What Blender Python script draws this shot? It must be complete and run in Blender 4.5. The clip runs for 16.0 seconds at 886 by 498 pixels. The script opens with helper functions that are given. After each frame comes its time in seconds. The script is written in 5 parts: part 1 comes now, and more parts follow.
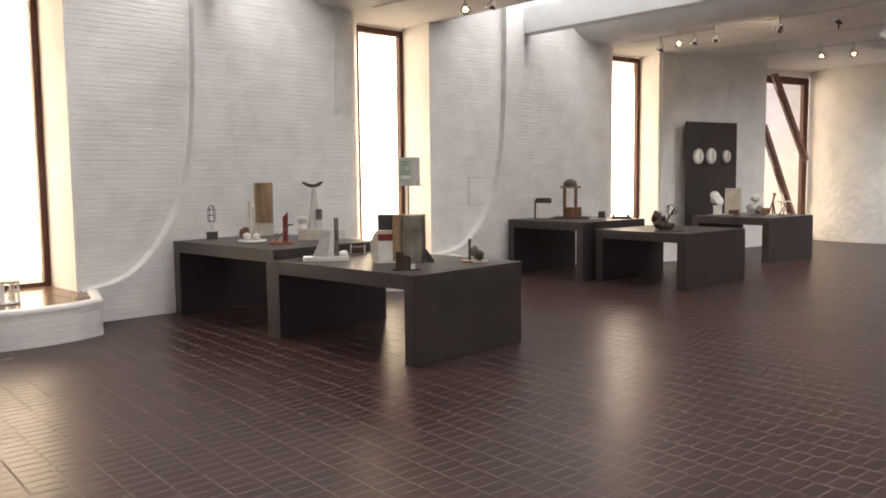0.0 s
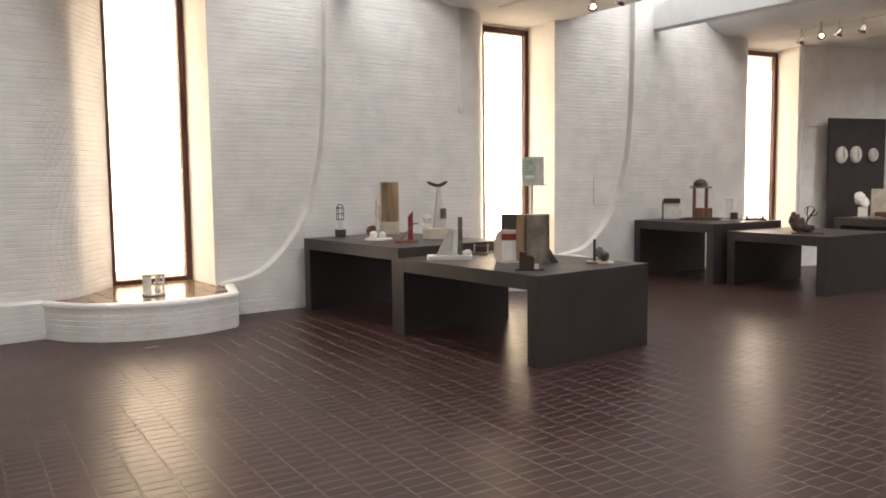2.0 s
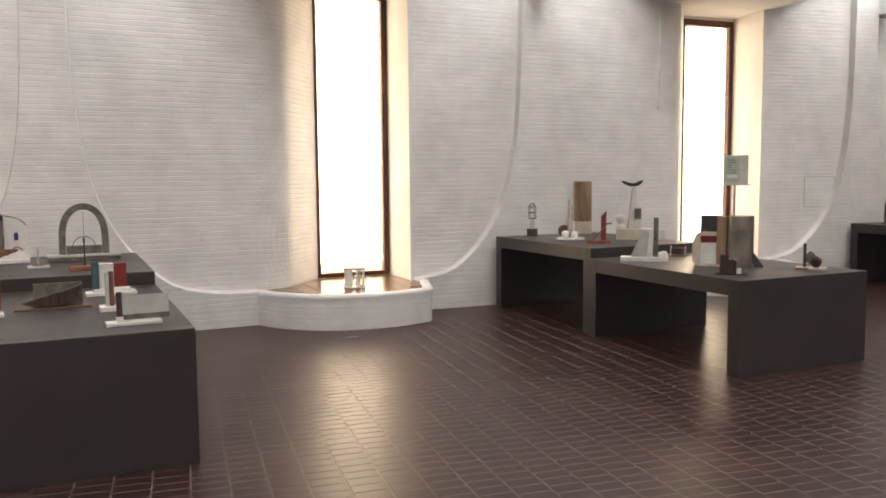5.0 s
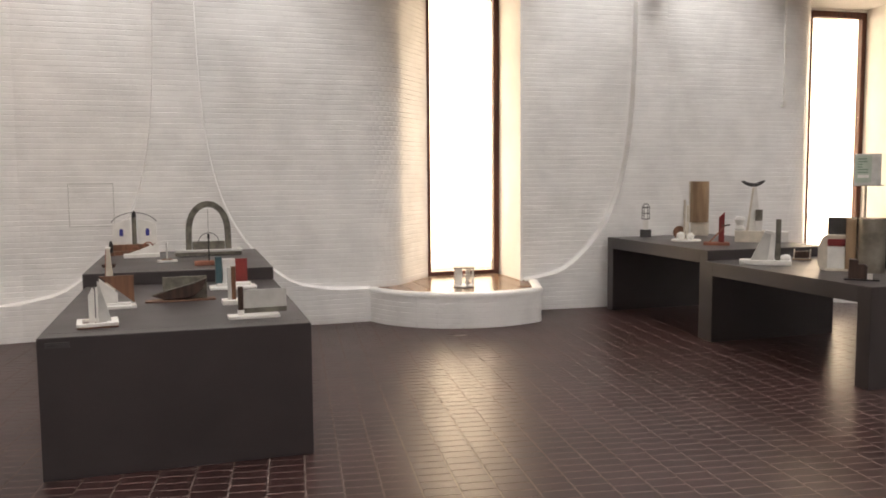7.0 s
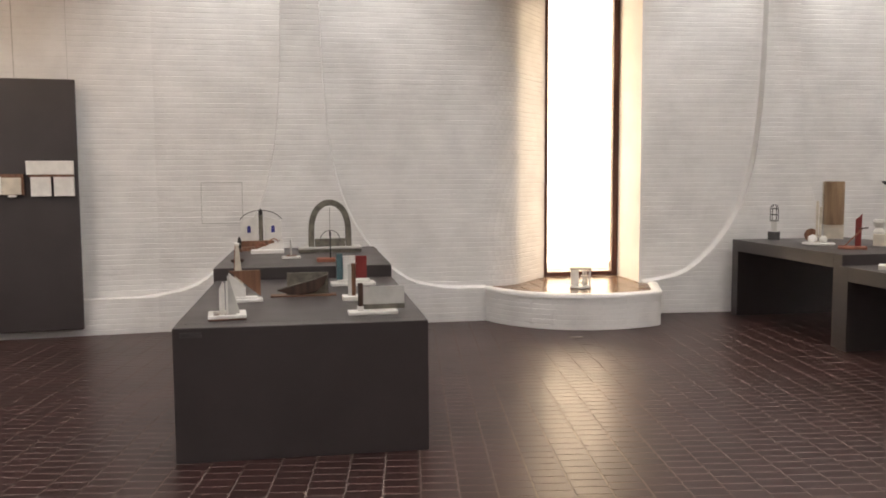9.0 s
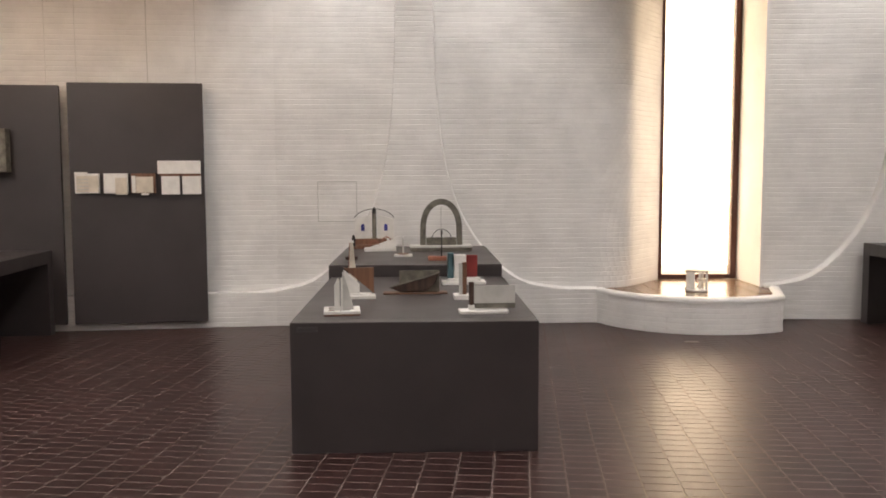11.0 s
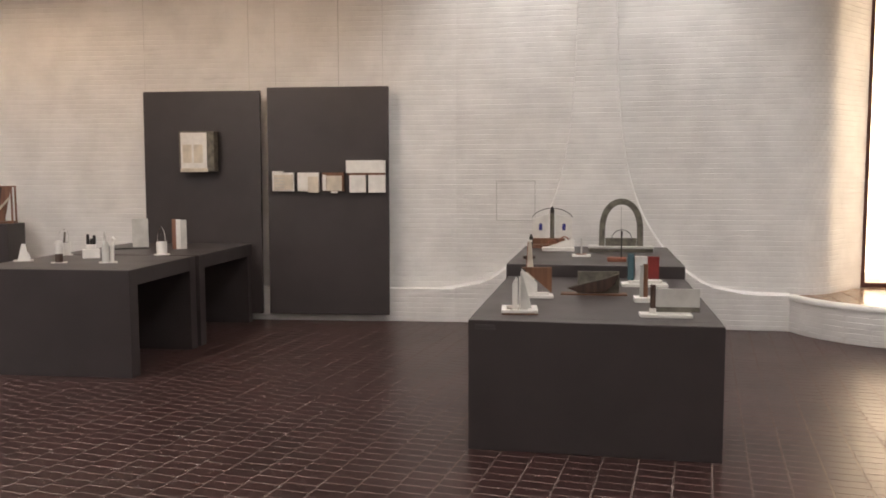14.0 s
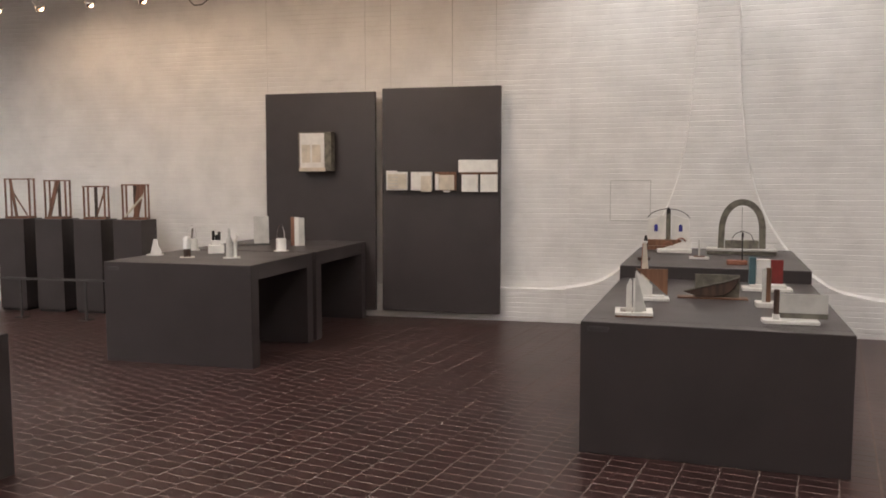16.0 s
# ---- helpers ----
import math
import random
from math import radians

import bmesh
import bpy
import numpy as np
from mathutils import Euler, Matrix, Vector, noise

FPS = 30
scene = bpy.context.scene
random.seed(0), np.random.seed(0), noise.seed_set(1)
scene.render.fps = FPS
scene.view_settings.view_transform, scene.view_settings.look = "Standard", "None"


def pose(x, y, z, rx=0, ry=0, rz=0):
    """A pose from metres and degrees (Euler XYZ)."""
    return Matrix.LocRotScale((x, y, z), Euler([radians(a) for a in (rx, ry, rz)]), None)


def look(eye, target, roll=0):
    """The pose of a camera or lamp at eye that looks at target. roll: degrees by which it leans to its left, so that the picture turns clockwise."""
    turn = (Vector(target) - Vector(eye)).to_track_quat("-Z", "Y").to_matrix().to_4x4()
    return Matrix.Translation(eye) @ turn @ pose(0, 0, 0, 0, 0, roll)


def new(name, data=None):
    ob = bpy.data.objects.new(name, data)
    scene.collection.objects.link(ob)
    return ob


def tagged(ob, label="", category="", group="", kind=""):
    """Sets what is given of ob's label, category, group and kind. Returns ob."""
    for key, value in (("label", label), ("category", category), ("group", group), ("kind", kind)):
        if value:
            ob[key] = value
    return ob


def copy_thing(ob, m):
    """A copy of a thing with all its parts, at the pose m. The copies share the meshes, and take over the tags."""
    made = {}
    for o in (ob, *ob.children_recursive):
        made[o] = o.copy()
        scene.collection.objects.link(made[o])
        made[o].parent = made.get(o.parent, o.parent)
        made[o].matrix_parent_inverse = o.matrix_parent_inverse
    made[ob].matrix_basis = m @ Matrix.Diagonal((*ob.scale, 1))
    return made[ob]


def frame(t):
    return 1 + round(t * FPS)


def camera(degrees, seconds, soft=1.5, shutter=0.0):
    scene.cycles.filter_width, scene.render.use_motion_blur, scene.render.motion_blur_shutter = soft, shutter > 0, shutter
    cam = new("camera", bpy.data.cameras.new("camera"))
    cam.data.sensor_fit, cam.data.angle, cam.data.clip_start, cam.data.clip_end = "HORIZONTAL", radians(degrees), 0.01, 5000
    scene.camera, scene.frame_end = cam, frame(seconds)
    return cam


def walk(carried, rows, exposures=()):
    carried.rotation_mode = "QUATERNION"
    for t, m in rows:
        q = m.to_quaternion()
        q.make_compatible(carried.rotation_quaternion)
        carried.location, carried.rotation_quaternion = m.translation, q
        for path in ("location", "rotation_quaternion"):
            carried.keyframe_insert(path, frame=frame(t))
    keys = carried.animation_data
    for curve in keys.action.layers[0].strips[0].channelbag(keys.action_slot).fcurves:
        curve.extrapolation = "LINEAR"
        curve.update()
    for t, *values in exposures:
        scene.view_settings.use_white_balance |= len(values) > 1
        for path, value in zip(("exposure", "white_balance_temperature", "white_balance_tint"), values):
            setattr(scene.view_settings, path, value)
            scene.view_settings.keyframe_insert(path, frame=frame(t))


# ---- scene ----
# ---- camera: a tripod pan, the lens a hand's width ahead of the axis ----
cam = camera(57.0, 16.0, soft=1.8)
EYE_Z, ARM = 1.6, 0.1
PAN = [
    (0.0, -46.815, -5.141, 0.630), (0.5, -45.189, -5.122, 0.636), (1.0, -43.267, -5.104, 0.637),
    (1.5, -40.884, -5.088, 0.633), (2.0, -38.242, -5.073, 0.625), (2.5, -35.765, -5.059, 0.613),
    (3.0, -33.325, -5.047, 0.598), (3.5, -31.346, -5.035, 0.581), (4.0, -29.370, -5.024, 0.562),
    (4.5, -27.034, -5.015, 0.542), (5.0, -24.942, -5.006, 0.520), (7.5, -15.271, -4.974, 0.409),
    (8.0, -13.178, -4.969, 0.387), (8.5, -11.184, -4.965, 0.367), (9.0, -9.217, -4.962, 0.347),
    (11.5, 0.408, -4.956, 0.257), (12.0, 2.370, -4.957, 0.240), (12.5, 4.457, -4.958, 0.224),
    (13.0, 6.902, -4.960, 0.207), (13.5, 8.938, -4.963, 0.190), (14.0, 10.792, -4.967, 0.172),
    (14.5, 12.705, -4.971, 0.153), (15.0, 14.845, -4.976, 0.133), (15.5, 16.679, -4.982, 0.110),
    (16.0, 18.531, -4.990, 0.084),
]
walk(cam, [(t, pose(-math.sin(radians(a)) * ARM, math.cos(radians(a)) * ARM, EYE_Z, 90 + p, r, a)) for t, a, p, r in PAN],
     exposures=[(0.0, 0.155, 7350, 18), (9.0, 0.155, 7600, 19.5), (16.0, 0.155, 7700, 20.5)])

# ---- world and large lights ----
world = bpy.data.worlds.new("sky")
scene.world = world
world.use_nodes = True
wn = world.node_tree
sky = wn.nodes.new("ShaderNodeTexSky")
sky.sky_type, sky.sun_disc = "NISHITA", False
sky.sun_elevation, sky.sun_rotation = radians(40), radians(20)
wn.links.new(sky.outputs[0], wn.nodes["Background"].inputs[0])
wn.nodes["Background"].inputs[1].default_value = 0.12


def sun_lamp():
    data = bpy.data.lights.new("sun", "SUN")
    data.energy, data.angle, data.color = 0.8, radians(12), (1.0, 0.96, 0.9)
    ob = new("sun", data)
    ob.matrix_world = look((4, 30, 25), (4, 5, 0))


sun_lamp()
WINDOW_POWER, SKYLIGHT_POWER = 6.0, 190.0
WINDOW_TINT, SKYLIGHT_TINT = (1.0, 0.82, 0.60), (0.82, 0.93, 1.0)


def area_lamp(name, m, w, h, power, tint):
    data = bpy.data.lights.new(name, "AREA")
    data.shape, data.size, data.size_y, data.energy, data.color = "RECTANGLE", w, h, power, tint
    ob = new(name, data)
    ob.matrix_world = m
    return ob


# ---- materials ----
def material(name, colour, rough=0.6, metal=0.0, var=0.12, scale=8.0, bump=0.15, fine=60.0, second=None, per_object=0.0, per_island=0.0, spec=0.5):
    """Principled surface with two scales of colour change and fine relief."""
    m = bpy.data.materials.new(name)
    m.use_nodes = True
    nt = m.node_tree
    L = nt.links
    b = nt.nodes["Principled BSDF"]
    co = nt.nodes.new("ShaderNodeTexCoord")
    n1 = nt.nodes.new("ShaderNodeTexNoise")
    n1.inputs["Scale"].default_value, n1.inputs["Detail"].default_value = scale, 4.0
    n2 = nt.nodes.new("ShaderNodeTexNoise")
    n2.inputs["Scale"].default_value, n2.inputs["Detail"].default_value = fine, 3.0
    geo = nt.nodes.new("ShaderNodeNewGeometry")
    L.new(geo.outputs["Position"], n1.inputs["Vector"])
    L.new(geo.outputs["Position"], n2.inputs["Vector"])
    mix = nt.nodes.new("ShaderNodeMix")
    mix.data_type = "RGBA"
    other = second or tuple(max(0.0, c * (1 - 2.2 * var)) for c in colour)
    mix.inputs["A"].default_value = (*colour, 1)
    mix.inputs["B"].default_value = (*other, 1)
    ramp = nt.nodes.new("ShaderNodeMapRange")
    ramp.inputs["From Min"].default_value, ramp.inputs["From Max"].default_value = 0.38, 0.66
    L.new(n1.outputs["Fac"], ramp.inputs["Value"])
    L.new(ramp.outputs[0], mix.inputs["Factor"])
    out = mix.outputs["Result"]
    hsv = nt.nodes.new("ShaderNodeHueSaturation")
    L.new(out, hsv.inputs["Color"])
    val = nt.nodes.new("ShaderNodeMath")
    val.operation = "MULTIPLY_ADD"
    val.inputs[1].default_value, val.inputs[2].default_value = var * 1.2, 1 - var * 0.6
    L.new(n2.outputs["Fac"], val.inputs[0])
    last = val.outputs[0]
    for amount, node, socket in ((per_object, "ShaderNodeObjectInfo", "Random"), (per_island, "ShaderNodeNewGeometry", "Random Per Island")):
        if amount:
            src = nt.nodes.new(node)
            add = nt.nodes.new("ShaderNodeMath")
            add.operation = "MULTIPLY_ADD"
            add.inputs[1].default_value = amount
            sub = nt.nodes.new("ShaderNodeMath")
            sub.operation = "SUBTRACT"
            L.new(src.outputs[socket], add.inputs[0])
            L.new(last, add.inputs[2])
            L.new(add.outputs[0], sub.inputs[0])
            sub.inputs[1].default_value = amount * 0.5
            last = sub.outputs[0]
    L.new(last, hsv.inputs["Value"])
    L.new(hsv.outputs[0], b.inputs["Base Color"])
    rr = nt.nodes.new("ShaderNodeMapRange")
    rr.inputs["To Min"].default_value, rr.inputs["To Max"].default_value = rough * 0.85, min(1.0, rough * 1.15)
    L.new(n1.outputs["Fac"], rr.inputs["Value"])
    L.new(rr.outputs[0], b.inputs["Roughness"])
    b.inputs["Metallic"].default_value = metal
    b.inputs["Specular IOR Level"].default_value = spec
    if bump:
        bp = nt.nodes.new("ShaderNodeBump")
        bp.inputs["Strength"].default_value, bp.inputs["Distance"].default_value = bump, 0.004
        L.new(n2.outputs["Fac"], bp.inputs["Height"])
        L.new(bp.outputs[0], b.inputs["Normal"])
    return m


def wood(name, light, dark, rough=0.5, stretch=(30.0, 30.0, 2.0)):
    m = material(name, light, rough, 0.0, 0.15, 1.0, 0.1, 90.0, second=dark)
    nt = m.node_tree
    n1 = [n for n in nt.nodes if n.bl_idname == "ShaderNodeTexNoise"][0]
    mp = nt.nodes.new("ShaderNodeMapping")
    mp.inputs["Scale"].default_value = stretch
    geo = [n for n in nt.nodes if n.bl_idname == "ShaderNodeNewGeometry"][0]
    nt.links.new(geo.outputs["Position"], mp.inputs["Vector"])
    nt.links.new(mp.outputs[0], n1.inputs["Vector"])
    return m


def glow(name, colour, strength):
    m = bpy.data.materials.new(name)
    m.use_nodes = True
    b = m.node_tree.nodes["Principled BSDF"]
    b.inputs["Base Color"].default_value = (0.8, 0.8, 0.8, 1)
    b.inputs["Emission Color"].default_value = (*colour, 1)
    b.inputs["Emission Strength"].default_value = strength
    return m


def clear_glass(name):
    m = bpy.data.materials.new(name)
    m.use_nodes = True
    b = m.node_tree.nodes["Principled BSDF"]
    b.inputs["Base Color"].default_value = (1, 1, 1, 1)
    b.inputs["Roughness"].default_value = 0.02
    b.inputs["Transmission Weight"].default_value = 1.0
    b.inputs["IOR"].default_value = 1.05
    return m


M_BRICK = material("whitewashed_brick", (0.80, 0.785, 0.765), 0.43, 0, 0.05, 3.0, 0.35, 45.0, per_island=0.012)
M_MORTAR = material("whitewashed_mortar", (0.76, 0.745, 0.725), 0.85, 0, 0.06, 3.0, 0.4, 50.0)
M_PLASTER = material("white_plaster", (0.80, 0.785, 0.765), 0.8, 0, 0.04, 2.0, 0.35, 25.0)
M_ROUGH = material("rough_cast_plaster", (0.80, 0.785, 0.765), 0.8, 0, 0.05, 2.0, 0.9, 7.0)
for node in M_ROUGH.node_tree.nodes:
    if node.bl_idname == "ShaderNodeBump":
        node.inputs["Distance"].default_value = 0.03
M_CEIL = material("ceiling_plaster", (0.80, 0.79, 0.77), 0.85, 0, 0.04, 1.5, 0.2, 30.0)
M_BEAM = material("pale_painted_concrete", (0.74, 0.76, 0.77), 0.7, 0, 0.04, 3.0, 0.2, 30.0)
M_TILE = material("brown_clay_tile", (0.046, 0.0195, 0.018), 0.315, 0, 0.15, 1.7, 0.12, 40.0, second=(0.036, 0.016, 0.0150), per_object=0.25, per_island=0.25, spec=0.23)
# paler than the floor tile: the window's reflection is put into the colour
M_SEAT = material("brown_seat_tile_window_sheen", (0.24, 0.14, 0.085), 0.24, 0, 0.2, 5.0, 0.25, 40.0, per_island=0.3, spec=0.6)
M_GROUT = material("grey_floor_joint", (0.175, 0.128, 0.113), 0.8, 0, 0.1, 4.0, 0.3, 60.0)
M_TABLE = material("charcoal_painted_board", (0.045, 0.0360, 0.0368), 0.40, 0, 0.08, 2.5, 0.08, 80.0)
M_FRAME = wood("red_brown_window_timber", (0.12, 0.035, 0.02), (0.07, 0.02, 0.014), 0.45)
M_GLASS = clear_glass("window_glass")
M_OUT = glow("overcast_daylight", (1.0, 0.87, 0.64), 4.0)
M_SKYL = glow("skylight_diffuser", (0.93, 0.97, 1.0), 2.2)
# noisy emission stands in for strong daylight on the shrubs outside
M_TWIG_GLOW = glow("glowing_shrub_backdrop", (0.84, 0.92, 1.2), 1.0)
twig_nodes = M_TWIG_GLOW.node_tree
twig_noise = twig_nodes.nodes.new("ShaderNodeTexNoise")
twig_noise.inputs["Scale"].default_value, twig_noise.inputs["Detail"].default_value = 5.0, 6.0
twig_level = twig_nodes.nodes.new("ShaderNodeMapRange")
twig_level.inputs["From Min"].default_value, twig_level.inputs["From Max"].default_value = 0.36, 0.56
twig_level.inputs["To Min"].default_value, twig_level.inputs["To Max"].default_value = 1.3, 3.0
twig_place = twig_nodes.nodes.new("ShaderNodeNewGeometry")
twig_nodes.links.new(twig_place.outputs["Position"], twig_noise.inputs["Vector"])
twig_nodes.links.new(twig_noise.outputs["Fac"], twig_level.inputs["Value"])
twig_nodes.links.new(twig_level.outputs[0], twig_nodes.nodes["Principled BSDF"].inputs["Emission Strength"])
M_GROUND = material("pale_paving", (0.5, 0.48, 0.45), 0.8, 0, 0.1)


# ---- mesh helpers ----
def obj(name, bm, mat, parent=None, label="", smooth=False):
    me = bpy.data.meshes.new(name)
    bm.normal_update()
    bm.to_mesh(me)
    bm.free()
    for mt in (mat if isinstance(mat, (list, tuple)) else [mat]):
        me.materials.append(mt)
    if smooth:
        me.shade_smooth()
    ob = new(name, me)
    if parent is not None:
        ob.parent = parent
    if label:
        ob["label"] = label
    return ob


def part(name, bm, mat, parent, label="", smooth=False):
    return obj(name, bm, mat, parent, label, smooth)


def empty(name, m, label, category, group="", kind=""):
    ob = new(name)
    ob.matrix_world = m
    return tagged(ob, label, category, group, kind)


def box(x0, y0, z0, x1, y1, z1, bevel=0.004, seg=1, m=None):
    bm = bmesh.new()
    bmesh.ops.create_cube(bm, size=1.0)
    bmesh.ops.transform(bm, verts=bm.verts, matrix=Matrix.Translation(((x0 + x1) / 2, (y0 + y1) / 2, (z0 + z1) / 2)) @ Matrix.Diagonal((x1 - x0, y1 - y0, z1 - z0, 1)))
    if bevel:
        bmesh.ops.bevel(bm, geom=bm.edges[:], offset=bevel, segments=seg, affect="EDGES", profile=0.6)
    if m is not None:
        bmesh.ops.transform(bm, verts=bm.verts, matrix=m)
    return bm


def join(*bms):
    out = bms[0]
    for b in bms[1:]:
        me = bpy.data.meshes.new("tmp")
        b.to_mesh(me)
        b.free()
        out.from_mesh(me)
        bpy.data.meshes.remove(me)
    return out


def prism(pts, y0, y1, bevel=0.0, m=None):
    """Outline pts (x, z), anticlockwise, pulled from y0 to y1."""
    bm = bmesh.new()
    a = [bm.verts.new((x, y0, z)) for x, z in pts]
    b = [bm.verts.new((x, y1, z)) for x, z in pts]
    bm.faces.new(a)
    bm.faces.new(b[::-1])
    n = len(pts)
    for i in range(n):
        j = (i + 1) % n
        bm.faces.new((a[j], a[i], b[i], b[j]))
    bmesh.ops.recalc_face_normals(bm, faces=bm.faces[:])
    if bevel:
        bmesh.ops.bevel(bm, geom=bm.edges[:], offset=bevel, segments=1, affect="EDGES")
    if m is not None:
        bmesh.ops.transform(bm, verts=bm.verts, matrix=m)
    return bm


def lathe(profile, seg=24, m=None):
    """Turn (radius, z) points about z."""
    bm = bmesh.new()
    rings = []
    for r, z in profile:
        rings.append([bm.verts.new((r * math.cos(2 * math.pi * k / seg), r * math.sin(2 * math.pi * k / seg), z)) for k in range(seg)] if r > 1e-5 else [bm.verts.new((0, 0, z))])
    for a, b in zip(rings, rings[1:]):
        for k in range(seg):
            j = (k + 1) % seg
            if len(a) > 1 and len(b) > 1:
                bm.faces.new((a[k], a[j], b[j], b[k]))
            elif len(a) > 1:
                bm.faces.new((a[k], a[j], b[0]))
            elif len(b) > 1:
                bm.faces.new((a[0], b[j], b[k]))
    for ring, flip in ((rings[0], True), (rings[-1], False)):
        if len(ring) > 1:
            bm.faces.new(ring[::-1] if flip else ring)
    bmesh.ops.recalc_face_normals(bm, faces=bm.faces[:])
    if m is not None:
        bmesh.ops.transform(bm, verts=bm.verts, matrix=m)
    return bm


def rod(points, r=0.006, seg=8):
    """A round bar along points."""
    bm = bmesh.new()
    pts = [Vector(p) for p in points]
    rings = []
    for i, p in enumerate(pts):
        d = (pts[min(i + 1, len(pts) - 1)] - pts[max(i - 1, 0)]).normalized()
        q = d.to_track_quat("Z", "Y")
        rings.append([bm.verts.new(p + q @ Vector((r * math.cos(2 * math.pi * k / seg), r * math.sin(2 * math.pi * k / seg), 0))) for k in range(seg)])
    for a, b in zip(rings, rings[1:]):
        for k in range(seg):
            j = (k + 1) % seg
            bm.faces.new((a[k], a[j], b[j], b[k]))
    bm.faces.new(rings[0][::-1])
    bm.faces.new(rings[-1])
    return bm


def blob(rx, ry, rz, at=(0, 0, 0), rough=0.12, sub=2, seed=0):
    """A rounded, slightly uneven lump."""
    bm = bmesh.new()
    bmesh.ops.create_icosphere(bm, subdivisions=sub, radius=1.0)
    for v in bm.verts:
        k = 1 + rough * noise.noise(v.co * 1.7 + Vector((seed, seed * 2.1, 0)))
        v.co = Vector((v.co.x * rx * k + at[0], v.co.y * ry * k + at[1], v.co.z * rz * k + at[2]))
    return bm


# ---- the room's plan ----
CEIL = 3.93
COURSE, BRICK = 0.0545, 0.235
# bay: buttress foot (x, y), turn, left end and right end of the wall in local metres, window's panes
Bay = {
    "a": dict(o=(-0.06, 8.98), turn=0.5, left=-1.52, right=2.02, pane=(2.927, 3.886), jamb=3.865),
    "b": dict(o=(5.49, 9.00), turn=-3.0, left=-1.64, right=2.0, pane=(2.895, 3.83), jamb=3.715),
    "c": dict(o=(10.80, 8.48), turn=-10.0, left=-1.665, right=2.25, pane=(3.128, 4.116), jamb=3.9),
}
STEP_BACK, REVEAL = 0.11, 0.84


def frame_of(bay):
    return pose(bay["o"][0], bay["o"][1], 0, 0, 0, bay["turn"])


def flare(z):
    """Half the width of the bell-shaped buttress at height z."""
    return 0.19 + 1.1 * math.exp(-1.5 * (z - 0.37)) + 0.4 * math.exp(-25 * max(0, z - 0.37))


def rounding(z):
    """How far the buttress edge is rounded: broad where it lies flat along the foot, tight where it stands upright."""
    s = 1.65 * math.exp(-1.5 * max(0.0, z - 0.37))
    return 0.10 + 0.90 * s / math.sqrt(1 + s * s)


def sampler(poly):
    pts = [Vector(p) for p in poly]
    acc = [0.0]
    for a, b in zip(pts, pts[1:]):
        acc.append(acc[-1] + (b - a).length)

    def at(s):
        s = min(max(s, 0), acc[-1])
        for i in range(len(pts) - 1):
            if s <= acc[i + 1] or i == len(pts) - 2:
                d = (pts[i + 1] - pts[i]).normalized()
                return pts[i] + d * (s - acc[i]), Vector((d.y, -d.x))
    return at, acc[-1], acc


def mesh_of(name, verts, faces, mat, m, parent=None, smooth=False):
    me = bpy.data.meshes.new(name)
    me.from_pydata(verts, [], faces)
    me.materials.append(mat)
    if smooth:
        me.shade_smooth()
    ob = new(name, me)
    ob.matrix_world = m
    if parent is not None:
        ob.parent = parent
        ob.matrix_parent_inverse = parent.matrix_world.inverted()
    return ob


def lay_bricks(at, spans, z0, z1, seed, lift=0.0027, apart=None, clamp=None):
    """Bricks over a surface: at(s) gives place and outward normal, spans(low, high) the stretches of s that a course covers,
    clamp(s, z) cuts them to a curved edge, apart(s, z) picks bricks that become pieces of their own.
    Returns the joined rest, and the pieces."""
    rnd = random.Random(seed)
    verts, faces, pieces = [], [], []
    row, z = 0, z0
    while z + COURSE * 0.5 < z1:
        ztop = min(z + COURSE, z1)
        course = rnd.uniform(-0.0008, 0.0008)

        def wave(q, k):
            return noise.noise(Vector((q * 4.1, row * 3.7 + k * 11.3, seed * 1.9)))
        for s0, s1 in spans(z, ztop):
            s = s0 - (BRICK / 2 if row % 2 else 0) - 0.03
            while s < s1:
                a, b = max(s + 0.0003, s0), min(s + BRICK - 0.0003, s1)
                s += BRICK
                if b - a < 0.004:
                    continue
                own = apart is not None and apart((a + b) / 2, z) and len(pieces) < 150
                vs, fs = ([], []) if own else (verts, faces)
                base = len(vs)
                cuts = max(1, math.ceil((b - a) / 0.08))
                kick = rnd.uniform(-0.0004, 0.0004)
                for c in range(cuts + 1):
                    w = a + (b - a) * c / cuts
                    out = lift + course + kick + 0.0024 * wave(w, 0)
                    tilt = 0.0018 * wave(w, 1)
                    lo, hi = z + 0.0055 * wave(w, 2), ztop + 0.0055 * noise.noise(Vector((w * 4.1, (row + 1) * 3.7 + 22.6, seed * 1.9)))
                    for zz, o in ((lo + 0.001, 0.0), (lo + 0.0055, out + tilt), (hi - 0.0065, out - tilt), (hi - 0.002, 0.0)):
                        ww = clamp(w, zz) if clamp else w
                        p, n = at(ww)
                        vs.append((p.x + n.x * o, p.y + n.y * o, zz))
                for c in range(cuts):
                    for k in range(3):
                        q = base + 4 * c + k
                        fs.append((q, q + 4, q + 5, q + 1))
                if own:
                    pieces.append((vs, fs))
        z += COURSE
        row += 1
    return verts, faces, pieces


def add_bricks(laid, m, owner):
    verts, faces, pieces = laid
    if verts:
        tagged(mesh_of("brickwork", verts, faces, M_BRICK, m, owner), kind="stuff")
    for v, f in pieces:
        mesh_of("brick", v, f, M_BRICK, m, owner)


